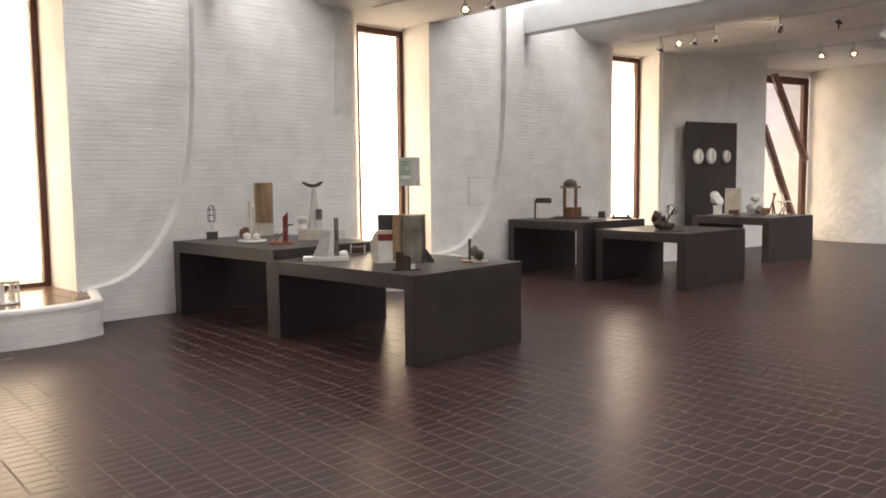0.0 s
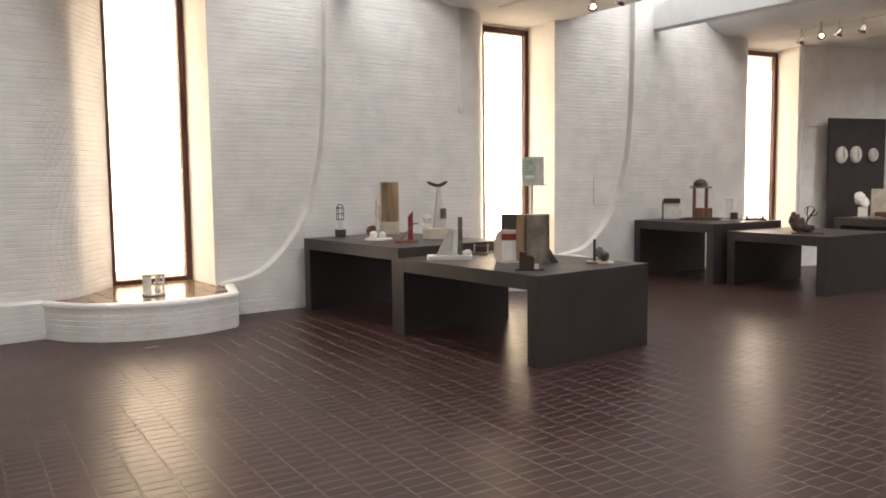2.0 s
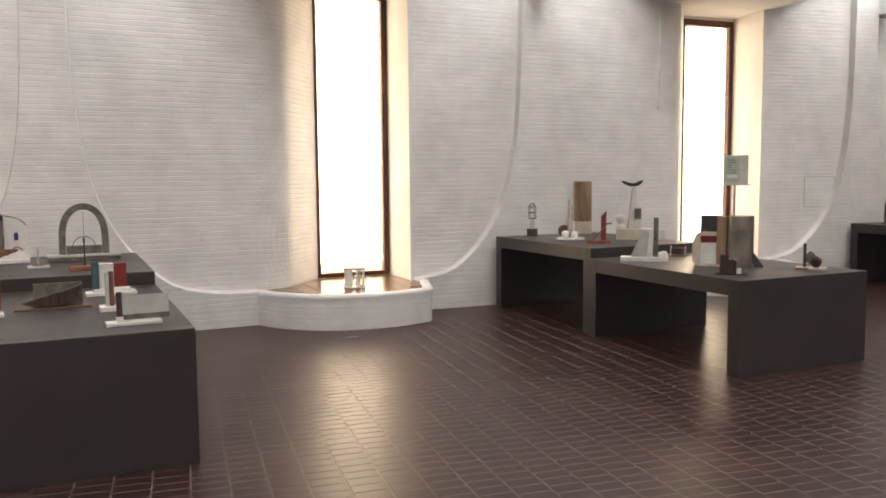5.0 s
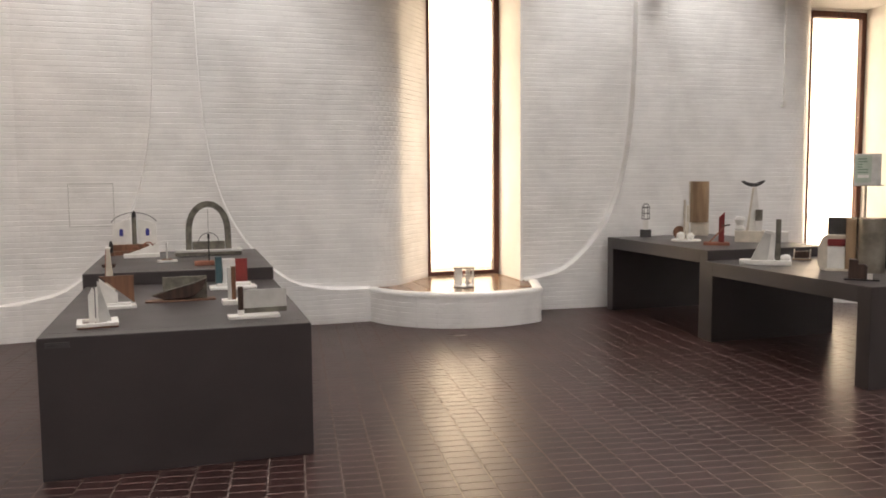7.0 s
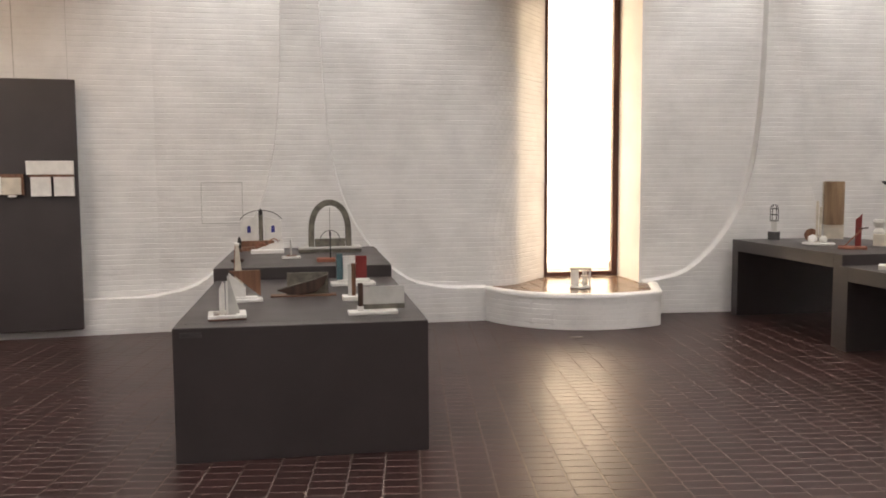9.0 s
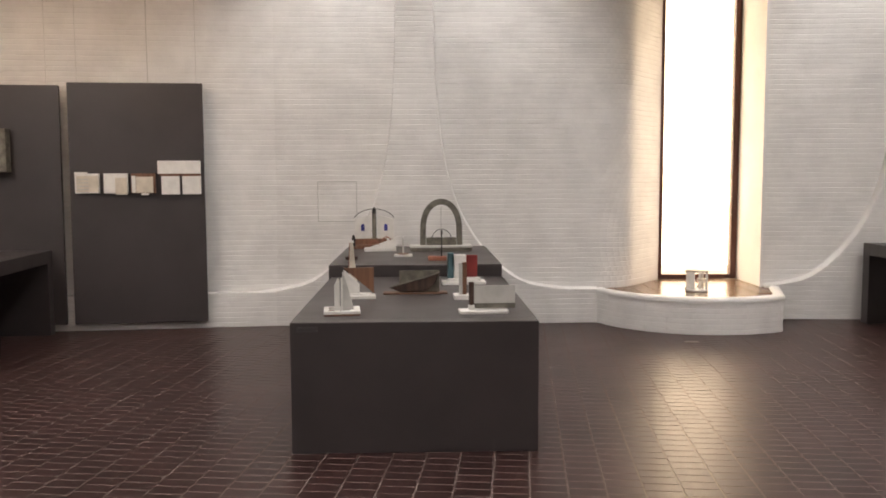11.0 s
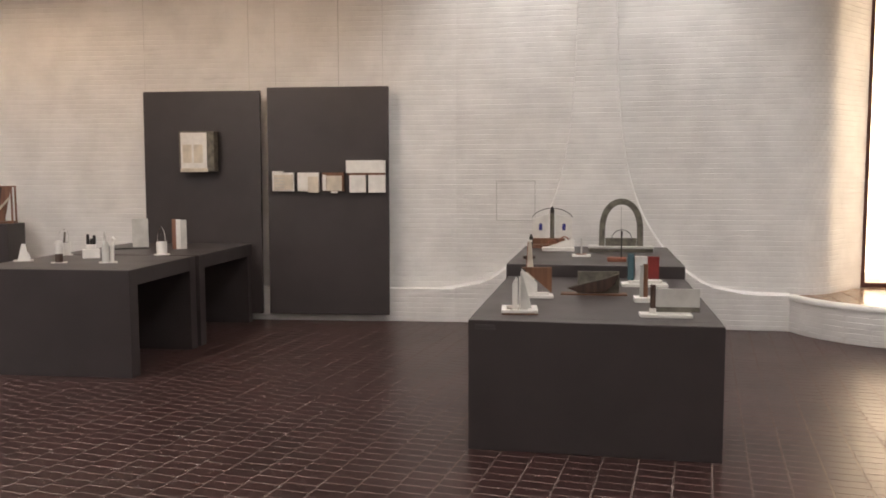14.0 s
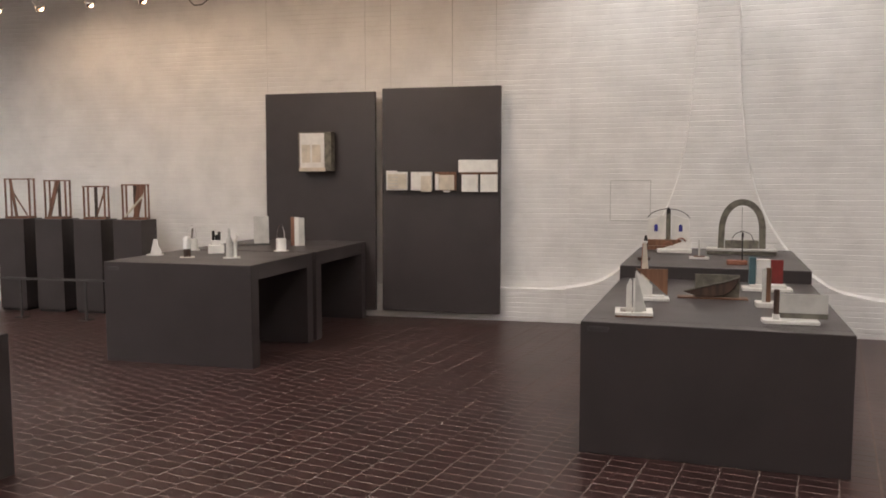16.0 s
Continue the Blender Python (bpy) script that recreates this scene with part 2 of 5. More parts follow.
def sheet(at, length, acc, z0, z1, spans=None):
    """The joint-deep face behind the bricks."""
    verts, faces = [], []
    n = max(2, math.ceil(length / 0.12))
    rows = max(1, round((z1 - z0) / COURSE)) if spans else 1
    for r in range(rows):
        za, zb = z0 + (z1 - z0) * r / rows, z0 + (z1 - z0) * (r + 1) / rows
        for s0, s1 in (spans(zb, zb) if spans else [(0, length)]):
            k = 1 if spans else n
            for i in range(k):
                u, v = s0 + (s1 - s0) * i / k, s0 + (s1 - s0) * (i + 1) / k
                p, q = at(u)[0], at(v)[0]
                b = len(verts)
                verts += [(p.x, p.y, za), (q.x, q.y, za), (q.x, q.y, zb), (p.x, p.y, zb)]
                faces.append((b, b + 1, b + 2, b + 3))
    return verts, faces


WALL_TOP = 5.4


def bell_edge(half, side, left, right):
    """The edge of the buttress on one side: a plain brick corner higher up, a rounded ledge along the foot."""
    line = []
    z = WALL_TOP
    while z > 0.372:
        line.append((side * min(flare(z), half), z))
        z -= COURSE / 3 if z > 0.5 else 0.008
    line.append((side * half, 0.365))
    ledge = [(0.030, STEP_BACK + 0.002), (0.016, STEP_BACK - 0.006), (0.006, STEP_BACK - 0.02), (0.000, 0.05), (-0.004, 0.02), (-0.009, 0.006), (-0.018, -0.003)]
    upright = [(0.006, STEP_BACK + 0.002), (0.003, STEP_BACK - 0.006), (0.002, 0.08), (0.001, 0.05), (0.0, 0.02), (-0.002, 0.006), (-0.006, 0.004)]
    verts, faces = [], []
    for i, (x, zz) in enumerate(line):
        a, b = line[max(0, i - 1)], line[min(len(line) - 1, i + 1)]
        d = Vector((b[0] - a[0], b[1] - a[1])).normalized()
        n = Vector((-d.y, d.x)) * side
        if n.y < -0.2:
            n = -n
        if i == len(line) - 1:
            n = Vector((0, 1))
        k = rounding(zz)
        joint = 0.0 if (zz / COURSE) % 1.0 < 0.34 else 0.0012 * (1 - k)
        for (o0, y0), (o1, y1) in zip(ledge, upright):
            wob = 0.004 * noise.noise(Vector((x * 9, zz * 9, y0)))
            off, y = o0 * k + o1 * (1 - k) + wob * k, y0 * k + y1 * (1 - k) - joint
            verts.append((x + n.x * off, y, zz + n.y * off))
    k = len(ledge)
    for i in range(len(line) - 1):
        for j in range(k - 1):
            f = (i * k + j, i * k + j + 1, (i + 1) * k + j + 1, (i + 1) * k + j)
            faces.append(f if side < 0 else f[::-1])
    return verts, faces


def brick_bay(key, name):
    bay = Bay[key]
    m = frame_of(bay)
    L, R = bay["left"], bay["right"]
    g0 = bay["pane"][0]
    # a tight round corner, then a straight splay to the window frame
    rad, turn = 0.55, radians(50)
    rest = (REVEAL - STEP_BACK - rad * (1 - math.cos(turn))) / math.tan(turn)
    start = g0 - rest - rad * math.sin(turn)
    curve = [(L, STEP_BACK), (start, STEP_BACK)]
    for i in range(1, 13):
        a = turn * i / 12
        curve.append((start + rad * math.sin(a), STEP_BACK + rad * (1 - math.cos(a))))
    curve.append((g0, REVEAL))
    at, length, acc = sampler(curve)
    v, f = sheet(at, length, acc, 0.0, WALL_TOP)
    wall = mesh_of(name, v, f, M_MORTAR, m)
    tagged(wall, "whitewashed brick wall with a bell-shaped buttress", "wall", kind="structure")

    def spans(lo, hi):
        if hi < 0.40:
            return []
        w = flare(hi)
        return [(a, b) for a, b in ((0, -L - w), (-L + w, length)) if b - a > 0.01]

    def keep_out(q, z):
        w = flare(z) + 0.011 * rounding(z)
        return min(q, -L - w) if q < -L else max(q, -L + w)
    add_bricks(lay_bricks(at, spans, 0.336, WALL_TOP - 0.6, len(name), clamp=keep_out, apart=(lambda s, z: key == "a" and 2.3 < s < 3.7 and 0.4 < z < 1.9)), m, wall)
    # front layer
    fat, flen, facc = sampler([(L, 0), (R, 0)])

    def fspans(lo, hi):
        if lo < 0.35:
            return [(0, flen)]
        w = flare(lo)
        return [(max(0, -L - w), min(flen, -L + w))]

    def keep_in(q, z):
        w = flare(z) - 0.010 * rounding(z) if z > 0.36 else 9.0
        return min(max(q, -L - w), -L + w)
    v, f = sheet(fat, flen, facc, 0.0, 0.3685 + 0.0, None)
    v2, f2 = sheet(fat, flen, facc, 0.3685, WALL_TOP, fspans)
    v, f = v + v2, f + [tuple(i + len(v) for i in q) for q in f2]
    mesh_of("buttress_face", v, f, M_MORTAR, m, wall)
    add_bricks(lay_bricks(fat, fspans, 0.0, WALL_TOP - 0.6, len(name) + 5, clamp=keep_in, apart=(lambda s, z: key == "a" and z < 0.6)), m, wall)
    for side, half in ((-1, 1.75 if key == "a" else -L), (1, R)):
        v, f = bell_edge(half, side, L, R)
        mesh_of("buttress_ledge", v, f, M_BRICK, m, wall, smooth=True)
    return wall


def window(key, name, top=CEIL - 0.03, sill=0.37):
    bay = Bay[key]
    m = frame_of(bay)
    g0, g1 = bay["pane"]
    J = bay["jamb"]
    win = empty(name, m, "tall narrow window with a red-brown timber frame", "window", kind="structure")
    for nm, b in (("frame_stile", box(g0, REVEAL, sill, g0 + 0.045, REVEAL + 0.09, top)), ("frame_stile", box(g1 - 0.075, REVEAL, sill, g1, REVEAL + 0.09, top)),
                  ("frame_rail", box(g0 + 0.045, REVEAL, sill, g1 - 0.075, REVEAL + 0.09, sill + 0.055)), ("frame_rail", box(g0 + 0.045, REVEAL, top - 0.09, g1 - 0.075, REVEAL + 0.09, top))):
        part(nm, b, M_FRAME, win)
    pane = part("pane", box(g0 + 0.045, REVEAL + 0.04, sill + 0.055, g1 - 0.075, REVEAL + 0.052, top - 0.09, 0), M_GLASS, win)
    pane.visible_shadow = False
    # jamb
    pl = prism([(0, 0), (0.03, 0), (0.03, WALL_TOP), (0, WALL_TOP)], 0, math.hypot(J - g1, REVEAL - STEP_BACK) + 0.1,
               m=Matrix.Translation((J, STEP_BACK, 0)) @ Matrix.Rotation(math.atan2(J - g1, REVEAL - STEP_BACK), 4, "Z"))
    jb = obj("trim_jamb", pl, M_PLASTER)
    jb.matrix_world = m
    tagged(jb, "smooth white plastered window reveal", "window reveal", kind="structure")
    head = obj("trim_head", box(g0 - 0.05, REVEAL - 0.02, top, J + 0.1, REVEAL + 0.4, WALL_TOP, 0), M_PLASTER)
    head.matrix_world = m
    tagged(head, "white plaster above the window head", "window head", kind="structure")
    area_lamp("window_light", m @ Matrix.Translation(((g0 + g1) / 2, REVEAL + 0.14, (sill + top) / 2)) @ Matrix.Rotation(radians(-90), 4, "X"),
              g1 - g0 - 0.14, top - sill - 0.16, WINDOW_POWER, WINDOW_TINT)
    return win


for key, name in (("a", "wall_north_a"), ("b", "wall_north_b"), ("c", "wall_north_c")):
    brick_bay(key, name)
for key, name in (("a", "window_1"), ("b", "window_2"), ("c", "window_3")):
    window(key, name)


def left_wall():
    p0 = frame_of(Bay["a"]) @ Vector((Bay["a"]["left"], 0, 0))
    m = pose(p0.x, p0.y, 0, 0, 0, 5.4)
    at, length, acc = sampler([(-10.0, STEP_BACK), (0.03, STEP_BACK)])
    v, f = sheet(at, length, acc, 0, WALL_TOP)
    wall = mesh_of("wall_north_left", v, f, M_MORTAR, m)
    tagged(wall, "whitewashed brick wall with hanging wires", "wall", kind="structure")
    add_bricks(lay_bricks(at, lambda lo, hi: [(0, length)] if hi > 0.4 else [], 0.336, 4.6, 3), m, wall)
    fat, flen, facc = sampler([(-10.0, 0), (0, 0)])
    v, f = sheet(fat, flen, facc, 0, 0.369)
    mesh_of("foot_face", v, f, M_MORTAR, m, wall)
    add_bricks(lay_bricks(fat, lambda lo, hi: [(0, flen)], 0, 0.366, 4), m, wall)
    part("foot_ledge", box(-10, -0.002, 0.355, 0.0, STEP_BACK + 0.02, 0.371, 0.006, 2), M_BRICK, wall)
    return m


LEFT = left_wall()


def far_wall():
    """Third bay: its short brick wall, the wide window beyond it and the round plastered wall."""
    m = pose(14.73, 7.81, 0, 0, 0, -16)
    curve = [(-0.15, STEP_BACK), (2.72, STEP_BACK)] + [(2.72 + 0.75 * math.sin(a), STEP_BACK + 0.65 * (1 - math.cos(a))) for a in [math.pi / 2 * i / 12 for i in range(1, 13)]]
    at, length, acc = sampler(curve)
    v, f = sheet(at, length, acc, 0, WALL_TOP)
    wall = mesh_of("wall_north_d", v, f, M_MORTAR, m)
    tagged(wall, "whitewashed brick wall end beside the far window", "wall", kind="structure")
    add_bricks(lay_bricks(at, lambda lo, hi: [(0, length)], 0, 4.2, 9), m, wall)
    win = empty("window_4", m, "wide far window with a dark red-brown timber frame", "window", kind="structure")
    top = 3.78
    for nm, b in (("frame_stile", box(3.4, REVEAL, 0.1, 3.5, REVEAL + 0.1, top)), ("frame_stile", box(5.3, REVEAL, 0.1, 5.47, REVEAL + 0.1, top)),
                  ("frame_rail", box(3.5, REVEAL, top - 0.16, 5.3, REVEAL + 0.1, top)), ("frame_rail", box(3.5, REVEAL, 0.1, 5.3, REVEAL + 0.1, 0.2))):
        part(nm, b, M_FRAME, win)
    pane = part("pane", box(3.5, REVEAL + 0.05, 0.2, 5.3, REVEAL + 0.06, top - 0.16, 0), M_GLASS, win)
    pane.visible_shadow = False
    head = obj("trim_head", box(2.9, REVEAL - 0.03, top, 5.6, 1.3, WALL_TOP, 0), M_PLASTER)
    head.matrix_world = m
    tagged(head, "white plaster above the far window", "window head", kind="structure")
    sillb = obj("trim_sill", box(2.9, REVEAL - 0.3, 0.0, 5.6, 1.3, 0.1, 0.004), M_PLASTER)
    sillb.matrix_world = m
    tagged(sillb, "low white sill under the far window", "window sill", kind="structure")
    cx, cy, r = 21.80, 5.66, 2.1
    pts = [(cx + r * math.cos(a), cy + r * math.sin(a)) for a in [radians(d) for d in range(136, 291, 5)]] + [(23.5, 2.0), (23.5, -7.0)]
    at, length, acc = sampler([(p[0], p[1]) for p in pts])
    v, f = sheet(at, length, acc, 0, WALL_TOP)
    rw = mesh_of("wall_round", v, f, M_ROUGH, Matrix.Identity(4), smooth=True)
    tagged(rw, "round white rough-plastered wall", "wall", kind="structure")


far_wall()


def plinth(m):
    """Curved brick seat below a tall window, with a tiled top."""
    foot = [(1.93, 9.02), (2.03, 8.78), (2.16, 8.60), (2.32, 8.44), (2.52, 8.31), (2.76, 8.22), (3.02, 8.18), (3.28, 8.19), (3.52, 8.25), (3.70, 8.32), (3.74, 8.36), (3.98, 9.03)]
    top = 0.375
    at, length, acc = sampler(foot)
    v, f = sheet(at, length, acc, 0, top - 0.01)
    pl = mesh_of("window_seat", v, f, M_MORTAR, m)
    tagged(pl, "curved whitewashed brick seat below the tall window", "plinth")
    add_bricks(lay_bricks(at, lambda lo, hi: [(0, length)], 0, top - 0.03, 12, apart=(lambda s, z: m == Matrix.Identity(4))), m, pl)
    # rim
    verts, faces = [], []
    n = 60
    prof = [(-0.012, top - 0.045), (-0.014, top - 0.012), (0.0, top + 0.006), (0.07, top + 0.008), (0.095, top - 0.002), (0.1, top - 0.03)]
    for i in range(n + 1):
        p, nn = at(length * i / n)
        for off, z in prof:
            verts.append((p.x - nn.x * off, p.y - nn.y * off, z))
    k = len(prof)
    for i in range(n):
        for j in range(k - 1):
            faces.append((i * k + j, (i + 1) * k + j, (i + 1) * k + j + 1, i * k + j + 1))
    mesh_of("rim", verts, faces, M_BRICK, m, pl, smooth=True)
    bm = bmesh.new()
    inner = [at(length * i / 30)[0] - at(length * i / 30)[1] * 0.09 for i in range(31)]
    vs = [bm.verts.new((p.x, p.y, top - 0.016)) for p in inner] + [bm.verts.new((3.98, 9.95, top - 0.016)), bm.verts.new((1.95, 9.95, top - 0.016))]
    bm.faces.new(vs)
    bmesh.ops.recalc_face_normals(bm, faces=bm.faces[:])
    if bm.faces[:][0].normal.z < 0:
        bmesh.ops.reverse_faces(bm, faces=bm.faces[:])
    part("seat_bed", bm, M_GROUT, pl)
    # tiles on the seat
    tb = bmesh.new()
    for i in range(-1, 12):
        for j in range(0, 20):
            x, y = 1.95 + i * 0.2 + 0.004, 8.2 + j * 0.1 + (0.05 if i % 2 else 0)
            cx, cy = x + 0.1, y + 0.05
            if all((cx - q.x) * at(length * k / 30)[1].x + (cy - q.y) * at(length * k / 30)[1].y < -0.06 for k, q in enumerate(inner) if k % 3 == 0) and cy < 9.85:
                tb = join(tb, box(x, y, top - 0.014, x + 0.192, y + 0.092, top - 0.006, 0))
    tagged(part("seat_tiles", tb, M_SEAT, pl, "brown clay tiles"), kind="stuff")


plinth(Matrix.Identity(4))
for key, slide in (("b", -0.04), ("c", 0.21)):
    plinth(frame_of(Bay[key]) @ Matrix.Translation((slide, 0, 0)) @ frame_of(Bay["a"]).inverted())

# ---- ceiling with a light slot over each buttress, and three unseen fill slots ----
# first, second and last slot lie out of view, added to brighten the room
SLOTS = [(Bay["a"]["o"][0] - 10.6, 8.0, 5.0, 2.8, 1.3), (Bay["a"]["o"][0] - 5.6, 8.4, 5.0, 2.8, 0.9), (Bay["a"]["o"][0], 8.98, 0.5, 0.0, 1.0),
         (Bay["b"]["o"][0], 9.0, -3.0, 0.0, 1.0), (11.0, 8.48, -5.0, 0.0, 0.9), (17.4, 7.0, -14.0, 3.2, 2.2)]
SLOT_HALF, VAULT, RISE = 0.75, 1.85, 1.4


def vault(x, y):
    best = 0.0
    inside = False
    for sx, sy, turn, off, strength in SLOTS:
        if off and y > sy - off:
            continue
        u = abs(x - sx + (y - sy) * math.tan(radians(turn)))
        if u < SLOT_HALF:
            return RISE, True
        if u < VAULT:
            k = (VAULT - u) / (VAULT - SLOT_HALF)
            best = max(best, RISE * (1 - math.sqrt(max(0, 1 - k * k))))
    return best, inside


def ceiling():
    verts, faces, glass = [], [], []
    xs = [-13.0 + 0.1 * i for i in range(int(37.0 / 0.1) + 1)]
    ys = [-7.0 + 0.6 * i for i in range(30)]
    for y in ys:
        for x in xs:
            verts.append((x, y, CEIL + vault(x, y)[0]))
    n = len(xs)
    for j in range(len(ys) - 1):
        for i in range(n - 1):
            f = (j * n + i, (j + 1) * n + i, (j + 1) * n + i + 1, j * n + i + 1)
            lit = all(vault(xs[i + a], ys[j + b])[1] for a in (0, 1) for b in (0, 1))
            (glass if lit else faces).append(f)
    c = mesh_of("ceiling", verts, faces, M_CEIL, Matrix.Identity(4), smooth=True)
    tagged(c, "pale plaster ceiling curving up to the light slots", "ceiling", kind="structure")
    g = mesh_of("skylight", verts, glass, M_SKYL, Matrix.Identity(4))
    tagged(g, "long frosted skylight over each buttress, and three unseen ones added for fill", "skylight", kind="structure")
    lid = obj("roof", box(-13.2, -7.2, 5.6, 24.2, 11.0, 5.8, 0), M_CEIL)
    tagged(lid, "plain roof slab over the room", "roof", kind="structure")


ceiling()
for sx, sy, turn, off, strength in SLOTS:
    d = Vector((math.sin(radians(turn)), -math.cos(radians(turn)), 0))
    # two lamps a slot, set stronger per metre near the wall to brighten it
    for y0, y1, power in ((off, max(off + 0.5, 3.4), SKYLIGHT_POWER * (0.33 if not off else 0.1)), (max(off + 0.5, 3.4), 12.2, SKYLIGHT_POWER * (1.25 if off else 0.5))):
        c = Vector((sx, sy, CEIL + RISE - 0.03)) + d * (y0 + y1) / 2
        area_lamp("skylight_light", Matrix.Translation(c) @ Matrix.Rotation(radians(turn), 4, "Z"), 1.35, y1 - y0, power * strength, SKYLIGHT_TINT)


def beams():
    for m in (frame_of(Bay["a"]), frame_of(Bay["b"]), pose(11.11, 8.62, 0, 0, 0, -4.3)):
        b = obj("beam", box(-0.12, -14.0, CEIL - 0.02, 0.12, 0.02, CEIL + 0.40, 0.012, 2), M_BEAM)
        b.matrix_world = m
        tagged(b, "pale painted concrete beam below the skylight", "beam", kind="structure")


beams()


def shell():
    for nm, b in (("wall_south", box(-13, -7.2, 0, 24, -7.0, WALL_TOP, 0)), ("wall_west", box(-13.2, -7.2, 0, -13.0, 11, WALL_TOP, 0)), ("wall_east", box(24, -7.2, 0, 24.2, 11, WALL_TOP, 0))):
        tagged(obj(nm, b, M_PLASTER), "plain white wall closing the room", "wall", kind="structure")


shell()


def outdoors():
    g = obj("ground", box(-60, 9.9, -0.3, 80, 90, -0.12, 0), M_GROUND)
    tagged(g, "pale paving outside the windows", "ground", kind="structure")
    bm = bmesh.new()
    pts = [(-20, 16.0), (10, 16.0), (24, 13.0), (32, 6.0)]
    lo = [bm.verts.new((x, y, -0.12)) for x, y in pts]
    hi = [bm.verts.new((x, y, 14)) for x, y in pts]
    for i in range(3):
        bm.faces.new((lo[i], lo[i + 1], hi[i + 1], hi[i]))
    tagged(obj("backdrop", bm, M_OUT), "bright overexposed daylight outside", "backdrop", kind="structure")

    # pale bare growth on a bank, its overexposed daylight put in as glow
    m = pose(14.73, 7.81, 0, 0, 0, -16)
    hedge = obj("backdrop", box(4.5, 5.0, 2.05, 16.0, 5.2, 7.0, 0), M_TWIG_GLOW)
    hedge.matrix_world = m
    tagged(hedge, "glowing backdrop of pale bare shrubs on a bank outside", "backdrop", kind="structure")


outdoors()


# ---- exhibition tables ----
def table(name, x0, y0, x1, y1, h, turn=0.0, t=0.13, label="", solid_ends=True):
    """A bench of painted board: a thick top on two full-width end panels."""
    cx, cy = (x0 + x1) / 2, (y0 + y1) / 2
    e = empty(name, pose(cx, cy, 0, 0, 0, turn), label or "charcoal painted board display table on the tiled floor", "display table", "display tables")
    w, d = (x1 - x0) / 2, (y1 - y0) / 2
    part("top", box(-w, -d + t, h - t, w, d - t, h, 0.0), M_TABLE, e)
    part("end_panel", box(-w, -d, 0.0, w, -d + t, h, 0.003), M_TABLE, e)
    part("end_panel", box(-w, d - t, 0.0, w, d, h, 0.003), M_TABLE, e)
    return e


LOW, TALL = 0.775, 0.875
table("display_table", 4.80, 4.84, 6.24, 6.88, LOW)
table("display_table", 4.84, 6.89, 6.28, 8.88, TALL, label="taller charcoal display table against a lower one")
table("display_table", -0.76, 4.76, 0.68, 6.93, LOW)
table("display_table", -0.78, 6.94, 0.68, 8.84, TALL, label="taller charcoal display table close to the wall")
table("display_table", -5.14, 5.92, -3.72, 7.16, TALL, 3.6, label="tall square charcoal display table with open sides")
table("display_table", -5.23, 7.20, -3.79, 8.60, TALL, 3.6, label="tall charcoal display table pushed to the wall")
table("display_table", 10.43, 5.13, 11.98, 6.67, LOW, -6.5)
table("display_table", 10.455, 6.785, 11.985, 8.365, TALL, -6.5, label="taller charcoal display table by the wall")
table("display_table", 14.45, 5.55, 16.0, 7.1, LOW + 0.02, -8)


# ---- panels leaning on the wall ----
def panel(x0, x1, m, lean=1.0, z0=0.09, z1=2.6, y=-0.10):
    e = empty("exhibition_board", m @ Matrix.Translation((0, y, z0)) @ Matrix.Rotation(radians(-lean), 4, "X"),
              "tall charcoal painted exhibition board hung by thin wires", "exhibition board", "exhibition boards")
    part("face_board", box(x0, -0.03, 0, x1, 0.012, z1 - z0, 0.004), M_TABLE, e)
    for x in (x0 + 0.1, x1 - 0.1):
        part("batten", box(x - 0.03, 0.012, 0.02, x + 0.03, 0.03, z1 - z0 - 0.02, 0.0), M_BACK, e, "pale rear batten")
    return e


M_BACK = material("pale_softwood", (0.45, 0.34, 0.22), 0.6, 0, 0.12, 10.0)
panel(-3.49, -2.15, LEFT, z1=2.57)
panel(-2.07, -0.715, LEFT)
panel(0.38, 1.82, pose(14.73, 7.81, 0, 0, 0, -16), 0, 0.3, 2.6)



M_WHITE = material("matt_white_paint", (0.78, 0.76, 0.72), 0.6, 0, 0.06, 12.0, 0.1, 90.0)
M_CREAM = material("cream_plaster", (0.66, 0.59, 0.49), 0.65, 0, 0.1, 10.0, 0.2, 80.0)
M_GREYW = material("pale_grey_board", (0.55, 0.54, 0.51), 0.6, 0, 0.08, 10.0, 0.1, 90.0)
M_BROWN = wood("brown_wood", (0.22, 0.10, 0.055), (0.12, 0.055, 0.03))
M_DKBROWN = wood("dark_brown_wood", (0.075, 0.04, 0.028), (0.04, 0.022, 0.016))
M_OAK = wood("pale_brown_wood", (0.36, 0.24, 0.14), (0.20, 0.12, 0.07), 0.5, (14.0, 14.0, 1.5))
M_TERRA = material("terracotta_paint", (0.32, 0.12, 0.075), 0.7, 0, 0.12, 14.0)
M_DKGREY = material("dark_grey_slate", (0.06, 0.057, 0.055), 0.5, 0, 0.15, 14.0)
M_STONE = material("grey_green_stone", (0.17, 0.155, 0.125), 0.7, 0, 0.22, 16.0, 0.4, 70.0)
M_RED = material("deep_red_paint", (0.24, 0.025, 0.022), 0.5, 0, 0.1, 10.0)
M_TEAL = material("teal_paint", (0.06, 0.13, 0.145), 0.5, 0, 0.1, 10.0)
M_BLUE = material("blue_paint", (0.03, 0.03, 0.22), 0.5, 0, 0.1, 10.0)
M_BLACK = material("black_iron", (0.025, 0.023, 0.022), 0.45, 0.4, 0.1, 14.0)
M_ZINC = material("dull_zinc", (0.36, 0.33, 0.28), 0.35, 0.75, 0.2, 6.0, 0.1, 40.0)
M_CHROME = material("polished_chrome", (0.8, 0.78, 0.76), 0.12, 1.0, 0.05, 10.0, 0.0)
M_COPPER = wood("reddish_timber", (0.23, 0.105, 0.065), (0.13, 0.058, 0.036))
M_ACRYL = clear_glass("clear_acrylic")
